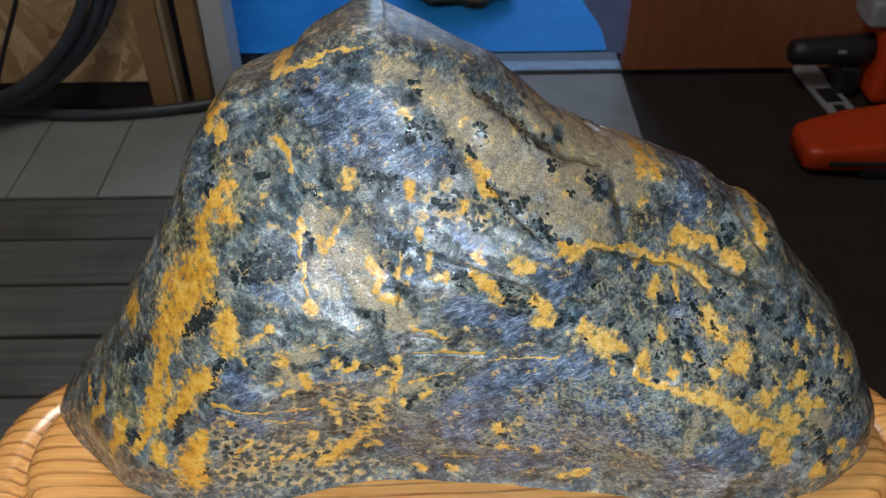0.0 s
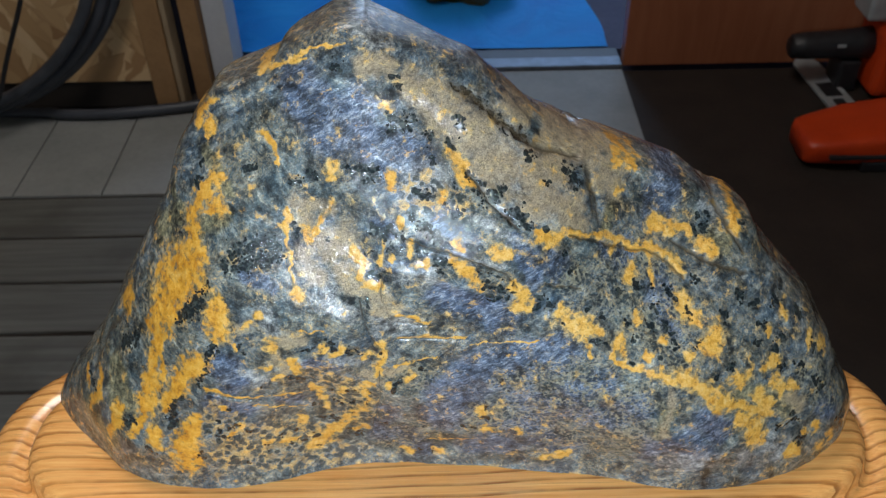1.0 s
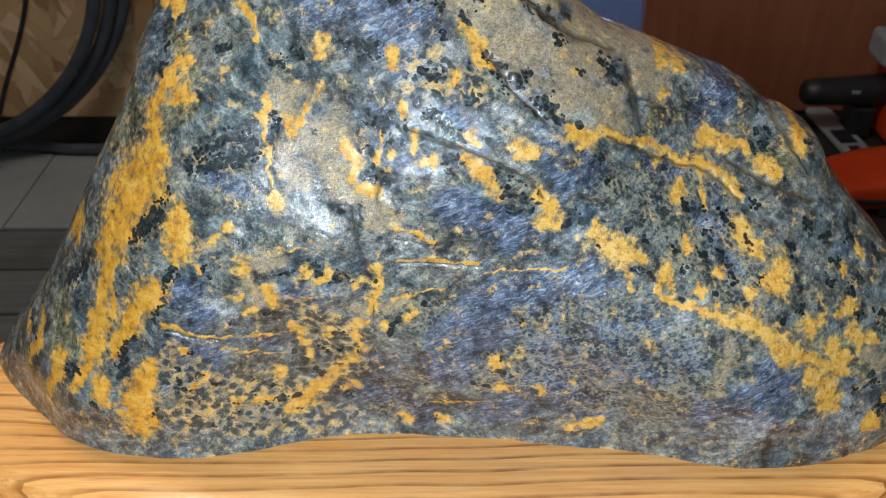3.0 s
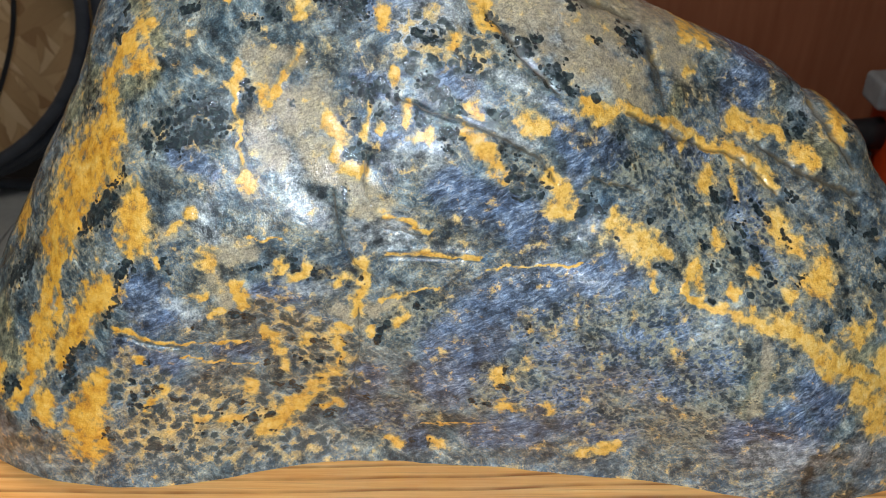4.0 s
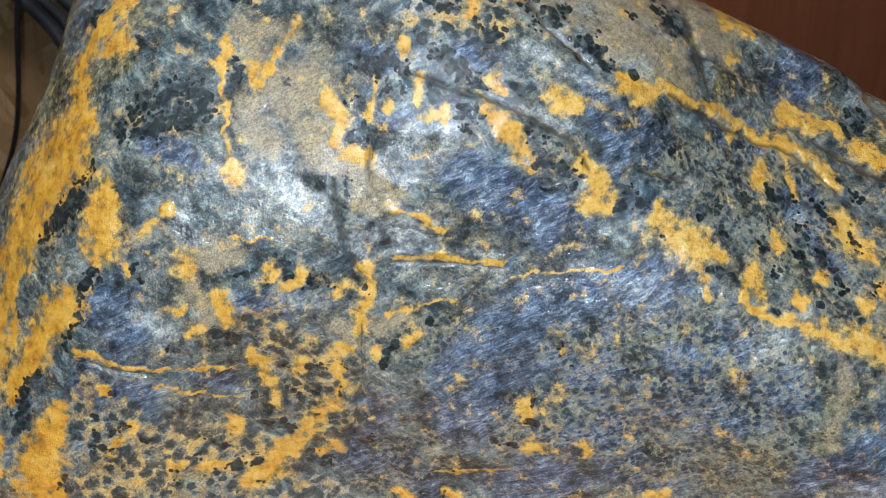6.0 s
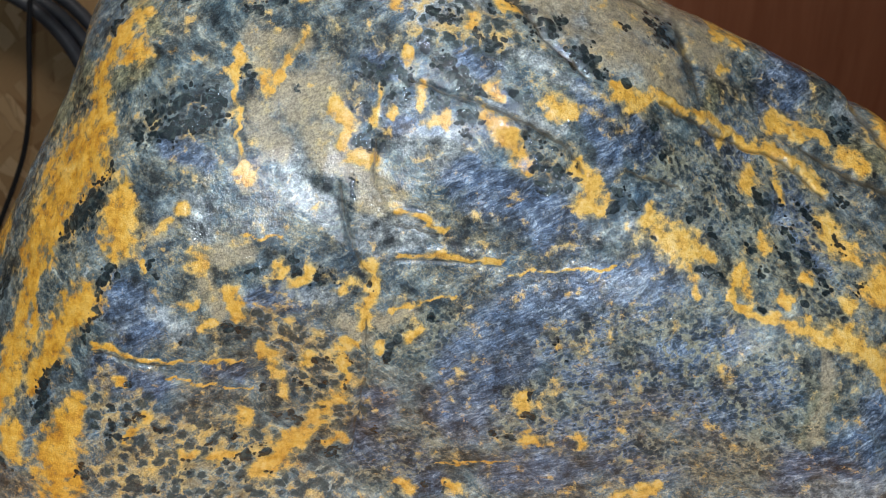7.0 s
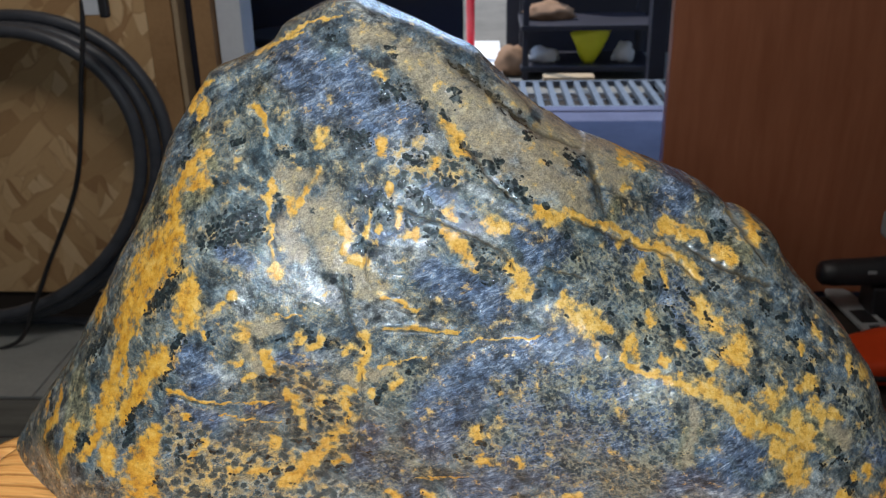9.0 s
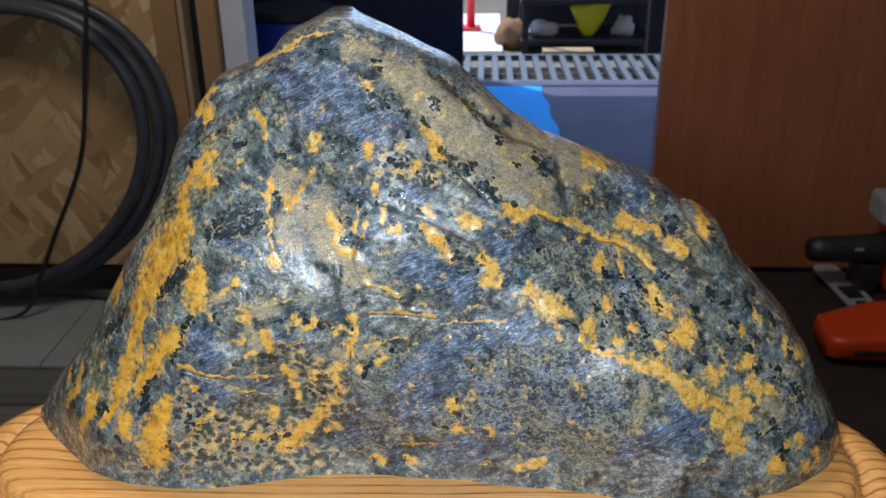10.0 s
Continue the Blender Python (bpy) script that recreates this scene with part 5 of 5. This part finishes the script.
steel = worn("worn_steel", (0.10, 0.12, 0.15), (0.20, 0.23, 0.28), 30, 0.52, metallic=0.6)
earth = worn("earth", (0.10, 0.095, 0.085), (0.19, 0.18, 0.16), 3, 0.9)
sacking = worn("brown_sacking", (0.16, 0.085, 0.045), (0.30, 0.17, 0.095), 14, 0.85)
yellow_plastic = worn("yellow_plastic", (0.55, 0.56, 0.010), (0.70, 0.70, 0.030), 10, 0.45)
red_plastic = worn("red_plastic", (0.60, 0.012, 0.03), (0.75, 0.025, 0.05), 10, 0.4)
pale_cloth = worn("pale_cloth", (0.45, 0.47, 0.52), (0.62, 0.64, 0.68), 12, 0.8)
glare_white = worn("glare_white", (0.76, 0.77, 0.78), (0.82, 0.83, 0.84), 5, 0.6)
bark = worn("burl_wood", (0.22, 0.105, 0.040), (0.46, 0.26, 0.12), 16, 0.6, 0.4, 0.006)
pale_board = worn("pale_board", (0.28, 0.20, 0.12), (0.40, 0.30, 0.19), 8, 0.7)


def structure(name, lo, hi, material, label, category, bevel=0.0):
    return tagged(box_part(name, lo, hi, material, bevel=bevel), label, category, kind="structure")


# ======================================================= the room's shell
# dark brown; its colour also stands in for shade beyond the doorway's daylight
structure("floor", (-2.2, -2.2, FLOOR - 0.2), (2.0, 1.80, FLOOR - 0.004), dark_floor, "dark brown floor of the workshop", "floor")
# dark strip added for the shaded gap below the board
structure("gap_strip", (-2.2, 1.662, FLOOR), (-0.692, 1.71, FLOOR + 0.073), dark_floor, "dark strip standing in for the shaded gap under the strand board wall", "baseboard", 0.002)
structure("wall_osb", (-2.2, 1.655, FLOOR + 0.075), (-0.692, 1.71, 1.7), osb_mat, "oriented strand board wall panel", "wall", 0.002)
structure("post", (-0.690, 1.640, FLOOR), (-0.634, 1.71, 1.7), trim_wood, "brown wooden post at the end of the board wall", "post", 0.003)
structure("post_edge", (-0.632, 1.644, FLOOR), (-0.620, 1.70, 1.7), pale_board, "pale sawn edge strip of the wooden post", "trim", 0.002)
structure("trim", (-0.598, 1.672, FLOOR), (-0.556, 1.72, 1.3), trim_wood, "raw wooden trim strip beside the doorway", "trim", 0.002)
structure("door_frame", (-0.553, 1.70, FLOOR), (-0.497, 1.80, 1.3), white_paint, "white painted door jamb", "door frame", 0.003)
# solid filler, coloured dark in place of the gap's shade
structure("wall_filler", (-0.692, 1.725, FLOOR), (-0.556, 1.80, 1.7), dark_paint, "dark filler standing in for the shaded gap behind the wall panel", "wall")
structure("lintel", (-0.553, 1.70, 1.302), (0.484, 1.80, 1.7), white_paint, "white painted lintel over the doorway", "door frame")
structure("wall_panel", (0.487, 1.82, FLOOR), (2.0, 1.86, 1.7), panel_mat, "reddish brown wood panel wall", "wall", 0.002)
# unseen walls and ceiling, added to let daylight in only by the doorway
structure("wall_back", (-2.2, -2.3, FLOOR), (2.0, -2.2, 1.7), wall_mat, "unseen plain wall added to close the workshop", "wall")
structure("wall_left", (-2.3, -2.3, FLOOR), (-2.2, 1.9, 1.7), wall_mat, "unseen plain wall added to close the workshop", "wall")
structure("wall_right", (2.0, -2.3, FLOOR), (2.1, 1.9, 1.7), wall_mat, "unseen plain wall added to close the workshop", "wall")
structure("ceiling", (-2.3, -2.3, 1.7), (2.1, 1.9, 1.8), wall_mat, "unseen plain ceiling added to close the workshop", "ceiling")
structure("threshold", (-0.495, 1.803, FLOOR - 0.02), (0.485, 1.855, FLOOR + 0.012), steel, "worn metal threshold strip", "threshold", 0.004)
structure("threshold_board", (-0.495, 1.86, FLOOR - 0.02), (0.485, 1.915, FLOOR + 0.004), dark_paint, "dark sill board behind the threshold", "threshold", 0.002)

pale_floor = tagged(new("pale_floor"), "pale grey boards in front of the doorway", "floor", kind="structure")
for x0, x1 in ((-2.0, -0.93), (-0.927, -0.735), (-0.732, -0.32), (-0.317, 0.08), (0.083, 0.482)):
    box_part("board", (x0, 1.290, FLOOR - 0.03), (x1, 1.648 if x0 < -0.6 else 1.80, FLOOR + 0.003), slab_mat, pale_floor, bevel=0.002)

plank_floor = tagged(new("plank_floor"), "weathered grey plank floor with open joints", "floor", kind="structure")
plank_mesh = None
for i in range(22):
    y1 = 1.283 - 0.1395 * i
    if plank_mesh is None:
        first = box_part("plank", (-2.0, -0.131, -0.03), (0.478, 0.0, 0.0), plank_mat, plank_floor, bevel=0.004)
        plank_mesh = first.data
    else:
        first = new("plank", plank_mesh)
        first.parent = plank_floor
    first.location = (0.0, y1, FLOOR + 0.001 * ((i * 7) % 3))

# ======================================================= outside
structure("ground", (-60, 4.36, FLOOR - 0.4), (60, 90, FLOOR - 0.10), earth, "bare earth ground outside the porch", "ground")
structure("porch", (-2.0, 1.92, FLOOR - 0.2), (1.6, 3.70, FLOOR - 0.003), porch_mat, "bluish grey concrete porch floor", "floor")
structure("porch_edge", (-2.0, 3.702, FLOOR - 0.2), (1.6, 3.78, FLOOR + 0.004), porch_mat, "bluish grey edging strip of the porch", "floor", 0.004)
structure("drain_pit", (-2.0, 3.782, FLOOR - 0.3), (1.6, 4.355, FLOOR - 0.08), dark_floor, "dark pit under the steel grating", "floor")
structure("wall_dark", (-1.9, 3.86, FLOOR - 0.06), (-0.045, 3.92, 1.7), dark_paint, "dark navy boarded wall by the porch", "wall")
# unseen side walls and roof, added to bounce daylight and block the sun
structure("porch_bounce_left", (-2.1, 1.92, FLOOR - 0.2), (-2.0, 4.3, 1.7), wall_mat, "unseen side wall added to bounce light into the porch", "wall")
structure("porch_bounce_right", (1.6, 1.92, FLOOR - 0.2), (1.7, 4.3, 1.7), wall_mat, "unseen side wall added to bounce light into the porch", "wall")
structure("porch_sun_block", (-2.1, 1.86, 1.7), (1.7, 4.3, 1.78), white_paint, "unseen roof added to keep the sun off the porch", "roof")


def make_tarp_sheet():
    bm = bmesh.new()
    nx, ny = 70, 70
    grid = []
    for j in range(ny + 1):
        y = 1.925 + 1.765 * j / ny
        right = float(np.interp(y, [1.9, 2.31, 2.965, 3.73], [0.47, 0.437, 0.346, 0.312])) + 0.006 * math.sin(y * 19)
        row = []
        for i in range(nx + 1):
            x = -1.7 + (right + 1.7) * i / nx
            h = 0.012 * max(0.0, noise.noise((x * 2.2, y * 3.1, 0.4))) + 0.005 * noise.noise((x * 7, y * 7, 1.3)) + 0.003
            row.append(bm.verts.new((x, y, FLOOR + max(h, 0.001))))
        grid.append(row)
    for j in range(ny):
        for i in range(nx):
            bm.faces.new((grid[j][i], grid[j][i + 1], grid[j + 1][i + 1], grid[j + 1][i]))
    ob = part("blue_tarp", bm, tarp_mat, smooth=True)
    return tagged(ob, "bright blue creased plastic tarp on the porch floor", "tarp")


make_tarp_sheet()


def lump(radius, seed, stretch=(1, 1, 1), rough=0.25, sub=4, flat=-1.0):
    """A closed uneven lump; flat: the share of the radius below which it is cut level."""
    bm = bmesh.new()
    bmesh.ops.create_icosphere(bm, subdivisions=sub, radius=1.0)
    for v in bm.verts:
        n = 1 + rough * noise.fractal(v.co * 1.6 + Vector((seed, 0, 0)), 1.0, 2.0, 3)
        v.co = Vector((v.co.x * stretch[0], v.co.y * stretch[1], max(v.co.z, flat) * stretch[2])) * radius * n
        v.co.z = max(v.co.z, flat * radius * stretch[2])
    return bm


log = part("wood_burl", lump(0.105, 2.0, (1.25, 1.0, 0.8), 0.35, 4, -0.6), bark, smooth=True)
log.location = (0.075, 2.27, FLOOR + 0.056)
tagged(log, "rough brown wood burl lying on blue tarp", "wood")


def make_drum():
    drum = thing("plastic_drum", "blue plastic drum with dark lid on the porch", "drum", at=(-0.67, 3.05, FLOOR + 0.014))
    bm = bmesh.new()
    outline = [(0.0, 0.0), (0.150, 0.0), (0.160, 0.012), (0.163, 0.12), (0.168, 0.13), (0.163, 0.14), (0.165, 0.28), (0.170, 0.29), (0.165, 0.30), (0.160, 0.42), (0.150, 0.432), (0.0, 0.432)]
    seg = 48
    rings = []
    for r, h in outline:
        rings.append([bm.verts.new((r * math.cos(i * math.tau / seg), r * math.sin(i * math.tau / seg), h)) for i in range(seg)] if r else [bm.verts.new((0, 0, h))])
    for a, b in zip(rings[:-1], rings[1:]):
        for i in range(seg):
            j = (i + 1) % seg
            if len(a) == 1:
                bm.faces.new((a[0], b[j], b[i]))
            elif len(b) == 1:
                bm.faces.new((a[i], a[j], b[0]))
            else:
                bm.faces.new((a[i], a[j], b[j], b[i]))
    part("shell", bm, blue_plastic, drum, smooth=True)
    lid = bmesh.new()
    bmesh.ops.create_cone(lid, cap_ends=True, segments=48, radius1=0.172, radius2=0.166, depth=0.03, matrix=Matrix.Translation((0, 0, 0.448)))
    bmesh.ops.bevel(lid, geom=[e for e in lid.edges if abs(e.verts[0].co.z - e.verts[1].co.z) < 1e-5], offset=0.006, segments=2, affect="EDGES")
    part("lid", lid, dark_paint, drum, "dark lid")


make_drum()


def make_grating():
    g = thing("steel_grating", "worn steel bar grating over the drain", "grating")
    box_part("edge_bar", (-0.9, 3.79, FLOOR - 0.03), (1.5, 3.805, FLOOR + 0.002), steel, g)
    box_part("edge_bar", (-0.9, 4.325, FLOOR - 0.03), (1.5, 4.34, FLOOR + 0.002), steel, g)
    mesh = None
    for i in range(34):
        if mesh is None:
            bar = box_part("bar", (-0.015, 0, -0.03), (0.015, 0.518, 0.0), steel, g, bevel=0.003)
            mesh = bar.data
        else:
            bar = new("bar", mesh)
            bar.parent = g
        bar.location = (-0.87 + 0.07 * i, 3.806, FLOOR)
    for y in (3.93, 4.06, 4.19):
        box_part("cross_rod", (-0.9, y - 0.004, FLOOR - 0.04), (1.5, y + 0.004, FLOOR - 0.031), steel, g, bevel=0.001)


make_grating()

GROUND = FLOOR - 0.10
# white board added beyond the porch in place of the daylight's glare
tagged(box_part("glare_board", (-0.75, 4.75, GROUND + 0.0), (0.16, 5.9, GROUND + 0.03), glare_white), "white board standing in for glaring daylight", "board")

rack = thing("low_rack", "low black metal rack holding workshop clutter", "rack")
for z in (-0.79, -0.56):
    box_part("shelf", (0.26, 4.78, z - 0.03), (1.02, 5.25, z), dark_paint, rack, bevel=0.004)
for x in (0.27, 0.97):
    for y in (4.79, 5.21):
        box_part("post", (x, y, GROUND), (x + 0.035, y + 0.035, 0.3), dark_paint, rack, bevel=0.003)
tagged(box_part("wooden_board", (0.38, 4.60, GROUND), (0.66, 4.70, GROUND + 0.06), pale_board), "short pale wooden board on the ground", "board")

sack = part("sack", lump(0.10, 5.0, (0.95, 0.8, 1.0), 0.25, 3, -0.75), sacking, smooth=True)
sack.location = (0.215, 4.95, GROUND + 0.075)
tagged(sack, "brown cloth sack standing on the ground", "sack")
cloth = part("pale_cloth", lump(0.075, 9.0, (1.2, 0.8, 0.7), 0.4, 3, -0.6), pale_cloth, smooth=True)
cloth.location = (0.40, 4.95, -0.79 + 0.032)
tagged(cloth, "pale crumpled cloth bundle on black rack", "cloth")
cloth2 = part("pale_cloth", lump(0.07, 12.0, (0.9, 0.8, 1.0), 0.4, 3, -0.6), pale_cloth, smooth=True)
cloth2.location = (0.86, 4.93, -0.79 + 0.042)
tagged(cloth2, "pale crumpled cloth bundle on black rack", "cloth")
heap = part("sacking_bundle", lump(0.09, 15.0, (1.5, 0.9, 0.7), 0.4, 3, -0.6), sacking, smooth=True)
heap.location = (0.42, 5.02, -0.56 + 0.038)
tagged(heap, "brown heap of sacking on black rack", "sack")


def make_bag():
    bm = bmesh.new()
    # a slack bag hanging by its rim: wide above, a blunt point below
    rows, seg, rings = 9, 20, []
    for j in range(rows):
        t = j / (rows - 1)
        w, d = 0.030 + 0.090 * t ** 0.8, 0.02 + 0.035 * t
        ring = []
        for i in range(seg):
            a = i * math.tau / seg
            fold = 1 + 0.10 * math.sin(5 * a + 3 * t)
            ring.append(bm.verts.new((w * math.cos(a) * fold + 0.012 * t, d * math.sin(a) * fold, 0.20 * t + 0.03 * t * math.cos(a))))
        rings.append(ring)
    for a, b in zip(rings[:-1], rings[1:]):
        for i in range(seg):
            bm.faces.new((a[i], a[(i + 1) % seg], b[(i + 1) % seg], b[i]))
    bm.faces.new(rings[0][::-1])
    bm.faces.new(rings[-1])
    bag = part("yellow_bag", bm, yellow_plastic, smooth=True)
    bag.location = (0.655, 4.90, -0.79)
    return tagged(bag, "slack bright yellow plastic bag on black rack", "bag")


make_bag()
red = thing("red_post", "red plastic post standing in the sun", "post", at=(-0.03, 5.35, GROUND + 0.031))
part("shaft", tube(bmesh.new(), [(0, 0, 0.02), (0, 0, 0.85)], 0.026, 16), red_plastic, red, smooth=True)
part("foot_plate", box(bmesh.new(), -0.06, -0.06, 0, 0.06, 0.06, 0.02, 0.004), red_plastic, red)
structure("shed_wall", (0.20, 5.6, GROUND), (2.4, 5.7, 1.2), dark_paint, "dark shed wall behind the rack", "wall")
tagged(box_part("porch_post", (0.915, 4.42, GROUND), (1.0, 4.50, 1.6), dark_paint, bevel=0.004), "dark painted post beside the grating", "post")


# ======================================================= hoses and cable by the board wall
def make_hose():
    hose = thing("hose_coil", "thick grey hose coiled against the board wall", "hose")
    for cx, cz, rx, rz, y in ((-1.075, -0.375, 0.392, 0.362, 1.62), (-1.070, -0.380, 0.362, 0.345, 1.60), (-1.078, -0.372, 0.345, 0.335, 1.575)):
        pts = []
        for i in range(64):
            a = i * math.tau / 64
            z = cz + rz * math.sin(a)
            pts.append((cx + rx * math.cos(a) + 0.25 * (z - cz), y - 0.03 * max(0.0, -math.sin(a)), max(z, FLOOR + 0.022)))
        part("loop", tube(bmesh.new(), pts, 0.0145, 12, True), hose_mat, hose, smooth=True)
    run = smooth_line([(-1.5, 1.61, FLOOR + 0.02), (-1.02, 1.615, FLOOR + 0.02), (-0.90, 1.60, FLOOR + 0.02), (-0.78, 1.60, FLOOR + 0.02), (-0.65, 1.618, FLOOR + 0.02), (-0.56, 1.64, FLOOR + 0.02), (-0.50, 1.66, FLOOR + 0.02)], 8)
    part("run", tube(bmesh.new(), run, 0.013, 12), hose_mat, hose, smooth=True)


make_hose()
cord = thing("extension_cable", "thin black cable hanging before the board wall", "cable")
line = smooth_line([(-0.74, 1.52, 0.60), (-0.752, 1.51, 0.20), (-0.77, 1.50, -0.01), (-0.797, 1.50, -0.14), (-0.817, 1.50, -0.25), (-0.84, 1.50, -0.34), (-0.875, 1.50, -0.422), (-0.94, 1.50, -0.54), (-1.0, 1.50, -0.653), (-1.08, 1.50, FLOOR + 0.008), (-1.3, 1.45, FLOOR + 0.008)], 8)
part("wire", tube(bmesh.new(), line, 0.0052, 10), black_rubber, cord, smooth=True)
part("tag", box(bmesh.new(), -0.757, 1.485, 0.006, -0.727, 1.491, 0.075, 0.001), white_paint, cord, "pale blue-white tag")
part("plug", box(bmesh.new(), -0.726, 1.482, 0.0, -0.708, 1.50, 0.09, 0.004), black_rubber, cord, "black plug")


# ======================================================= power tools on the dark floor
def make_chainsaw():
    saw = thing("chainsaw", "orange chainsaw lying on the dark floor", "chainsaw")
    bm = bmesh.new()
    sections = [(0.808, 0.008, 0.058, 1.35, 1.45), (0.818, 0.005, 0.064, 1.34, 1.465), (0.85, 0.005, 0.067, 1.335, 1.48), (0.93, 0.004, 0.080, 1.33, 1.50), (1.04, 0.004, 0.092, 1.33, 1.51), (1.18, 0.004, 0.098, 1.335, 1.51), (1.22, 0.015, 0.085, 1.35, 1.49)]
    seg, rings = 28, []
    for x, z0, z1, y0, y1 in sections:
        ring = []
        for i in range(seg):
            a = i * math.tau / seg
            c, s = math.cos(a), math.sin(a)
            ring.append(bm.verts.new((x, (y0 + y1) / 2 + (y1 - y0) / 2 * math.copysign(abs(c) ** 0.45, c), FLOOR + (z0 + z1) / 2 + (z1 - z0) / 2 * math.copysign(abs(s) ** 0.45, s))))
        rings.append(ring)
    for a, b in zip(rings[:-1], rings[1:]):
        for i in range(seg):
            bm.faces.new((a[i], a[(i + 1) % seg], b[(i + 1) % seg], b[i]))
    bm.faces.new(rings[0][::-1])
    bm.faces.new(rings[-1])
    bmesh.ops.recalc_face_normals(bm, faces=bm.faces)
    part("housing", bm, orange_plastic, saw, smooth=True)
    part("slot", box(bmesh.new(), 0.855, 1.324, FLOOR + 0.030, 1.10, 1.340, FLOOR + 0.040, 0.003), black_rubber, saw, "dark slot in the cover")
    part("lower_guard", box(bmesh.new(), 0.93, 1.325, FLOOR - 0.001, 1.2, 1.36, FLOOR + 0.022, 0.004), black_rubber, saw, "black lower guard")
    bar = bmesh.new()
    outline = [(0.0, -0.036), (0.0, 0.036)] + [(0.25 + 0.034 * math.cos(a), 0.034 * math.sin(a)) for a in (1.4, 0.9, 0.45, 0.0, -0.45, -0.9, -1.4)]
    lower = [bar.verts.new((u, v, 0)) for u, v in outline]
    upper = [bar.verts.new((u, v, 0.006)) for u, v in outline]
    bar.faces.new(lower)
    bar.faces.new(upper[::-1])
    for i in range(len(outline)):
        j = (i + 1) % len(outline)
        bar.faces.new((lower[i], upper[i], upper[j], lower[j]))
    bmesh.ops.recalc_face_normals(bar, faces=bar.faces)
    m = Matrix.Translation((0.985, 1.545, FLOOR + 0.004)) @ Matrix.Rotation(radians(96), 4, "Z")
    bar.transform(m)
    guide = part("guide_bar", bar, grey_plastic, saw, "pale grey guide bar")
    mark = box(bmesh.new(), 0.085, -0.020, 0.0068, 0.15, 0.022, 0.0078)
    mark.transform(m)
    part("mark", mark, black_rubber, guide, "dark block printed on the bar")
    mark = box(bmesh.new(), 0.018, -0.012, 0.0068, 0.07, 0.014, 0.0078)
    mark.transform(m)
    part("mark", mark, black_rubber, guide)


make_chainsaw()


def make_blower():
    tool = thing("power_tool", "orange power tool with black grip by the panel", "power tool")
    grip = bmesh.new()
    tube(grip, [(0.862, 1.70, -0.660), (0.870, 1.70, -0.660), (0.90, 1.70, -0.659), (0.96, 1.70, -0.657), (1.02, 1.70, -0.654), (1.06, 1.70, -0.652)], [0.020, 0.029, 0.033, 0.034, 0.036, 0.040], 28)
    g = part("grip", grip, black_rubber, tool, "black ribbed grip", smooth=True)
    part("label", box(bmesh.new(), 0.965, 1.664, -0.648, 0.985, 1.6675, -0.640, 0.0005), grey_plastic, g, "small pale printed bar")
    body = bmesh.new()
    box(body, 1.055, 1.62, FLOOR, 1.32, 1.78, -0.585, 0.025, 3)
    part("body", body, orange_plastic, tool, smooth=False)
    part("cap", box(bmesh.new(), 1.015, 1.66, -0.583, 1.16, 1.76, -0.515, 0.012, 3), grey_plastic, tool, "grey plastic cap")
    part("stand", box(bmesh.new(), 0.99, 1.67, FLOOR, 1.04, 1.75, -0.690, 0.006), black_rubber, tool, "black foot")


make_blower()

# ======================================================= the stand that carries the base
st = thing("side_table", "small plain wooden stand under the carved base", "table")
part("tabletop", box(bmesh.new(), -0.16, -0.015, -0.084, 0.20, 0.135, -0.0597, 0.003), trim_wood, st)
for sx in (-0.14, 0.15):
    for sy in (0.0, 0.09):
        part("leg", box(bmesh.new(), sx, sy, FLOOR + 0.003, sx + 0.03, sy + 0.03, -0.0842, 0.003), trim_wood, st)
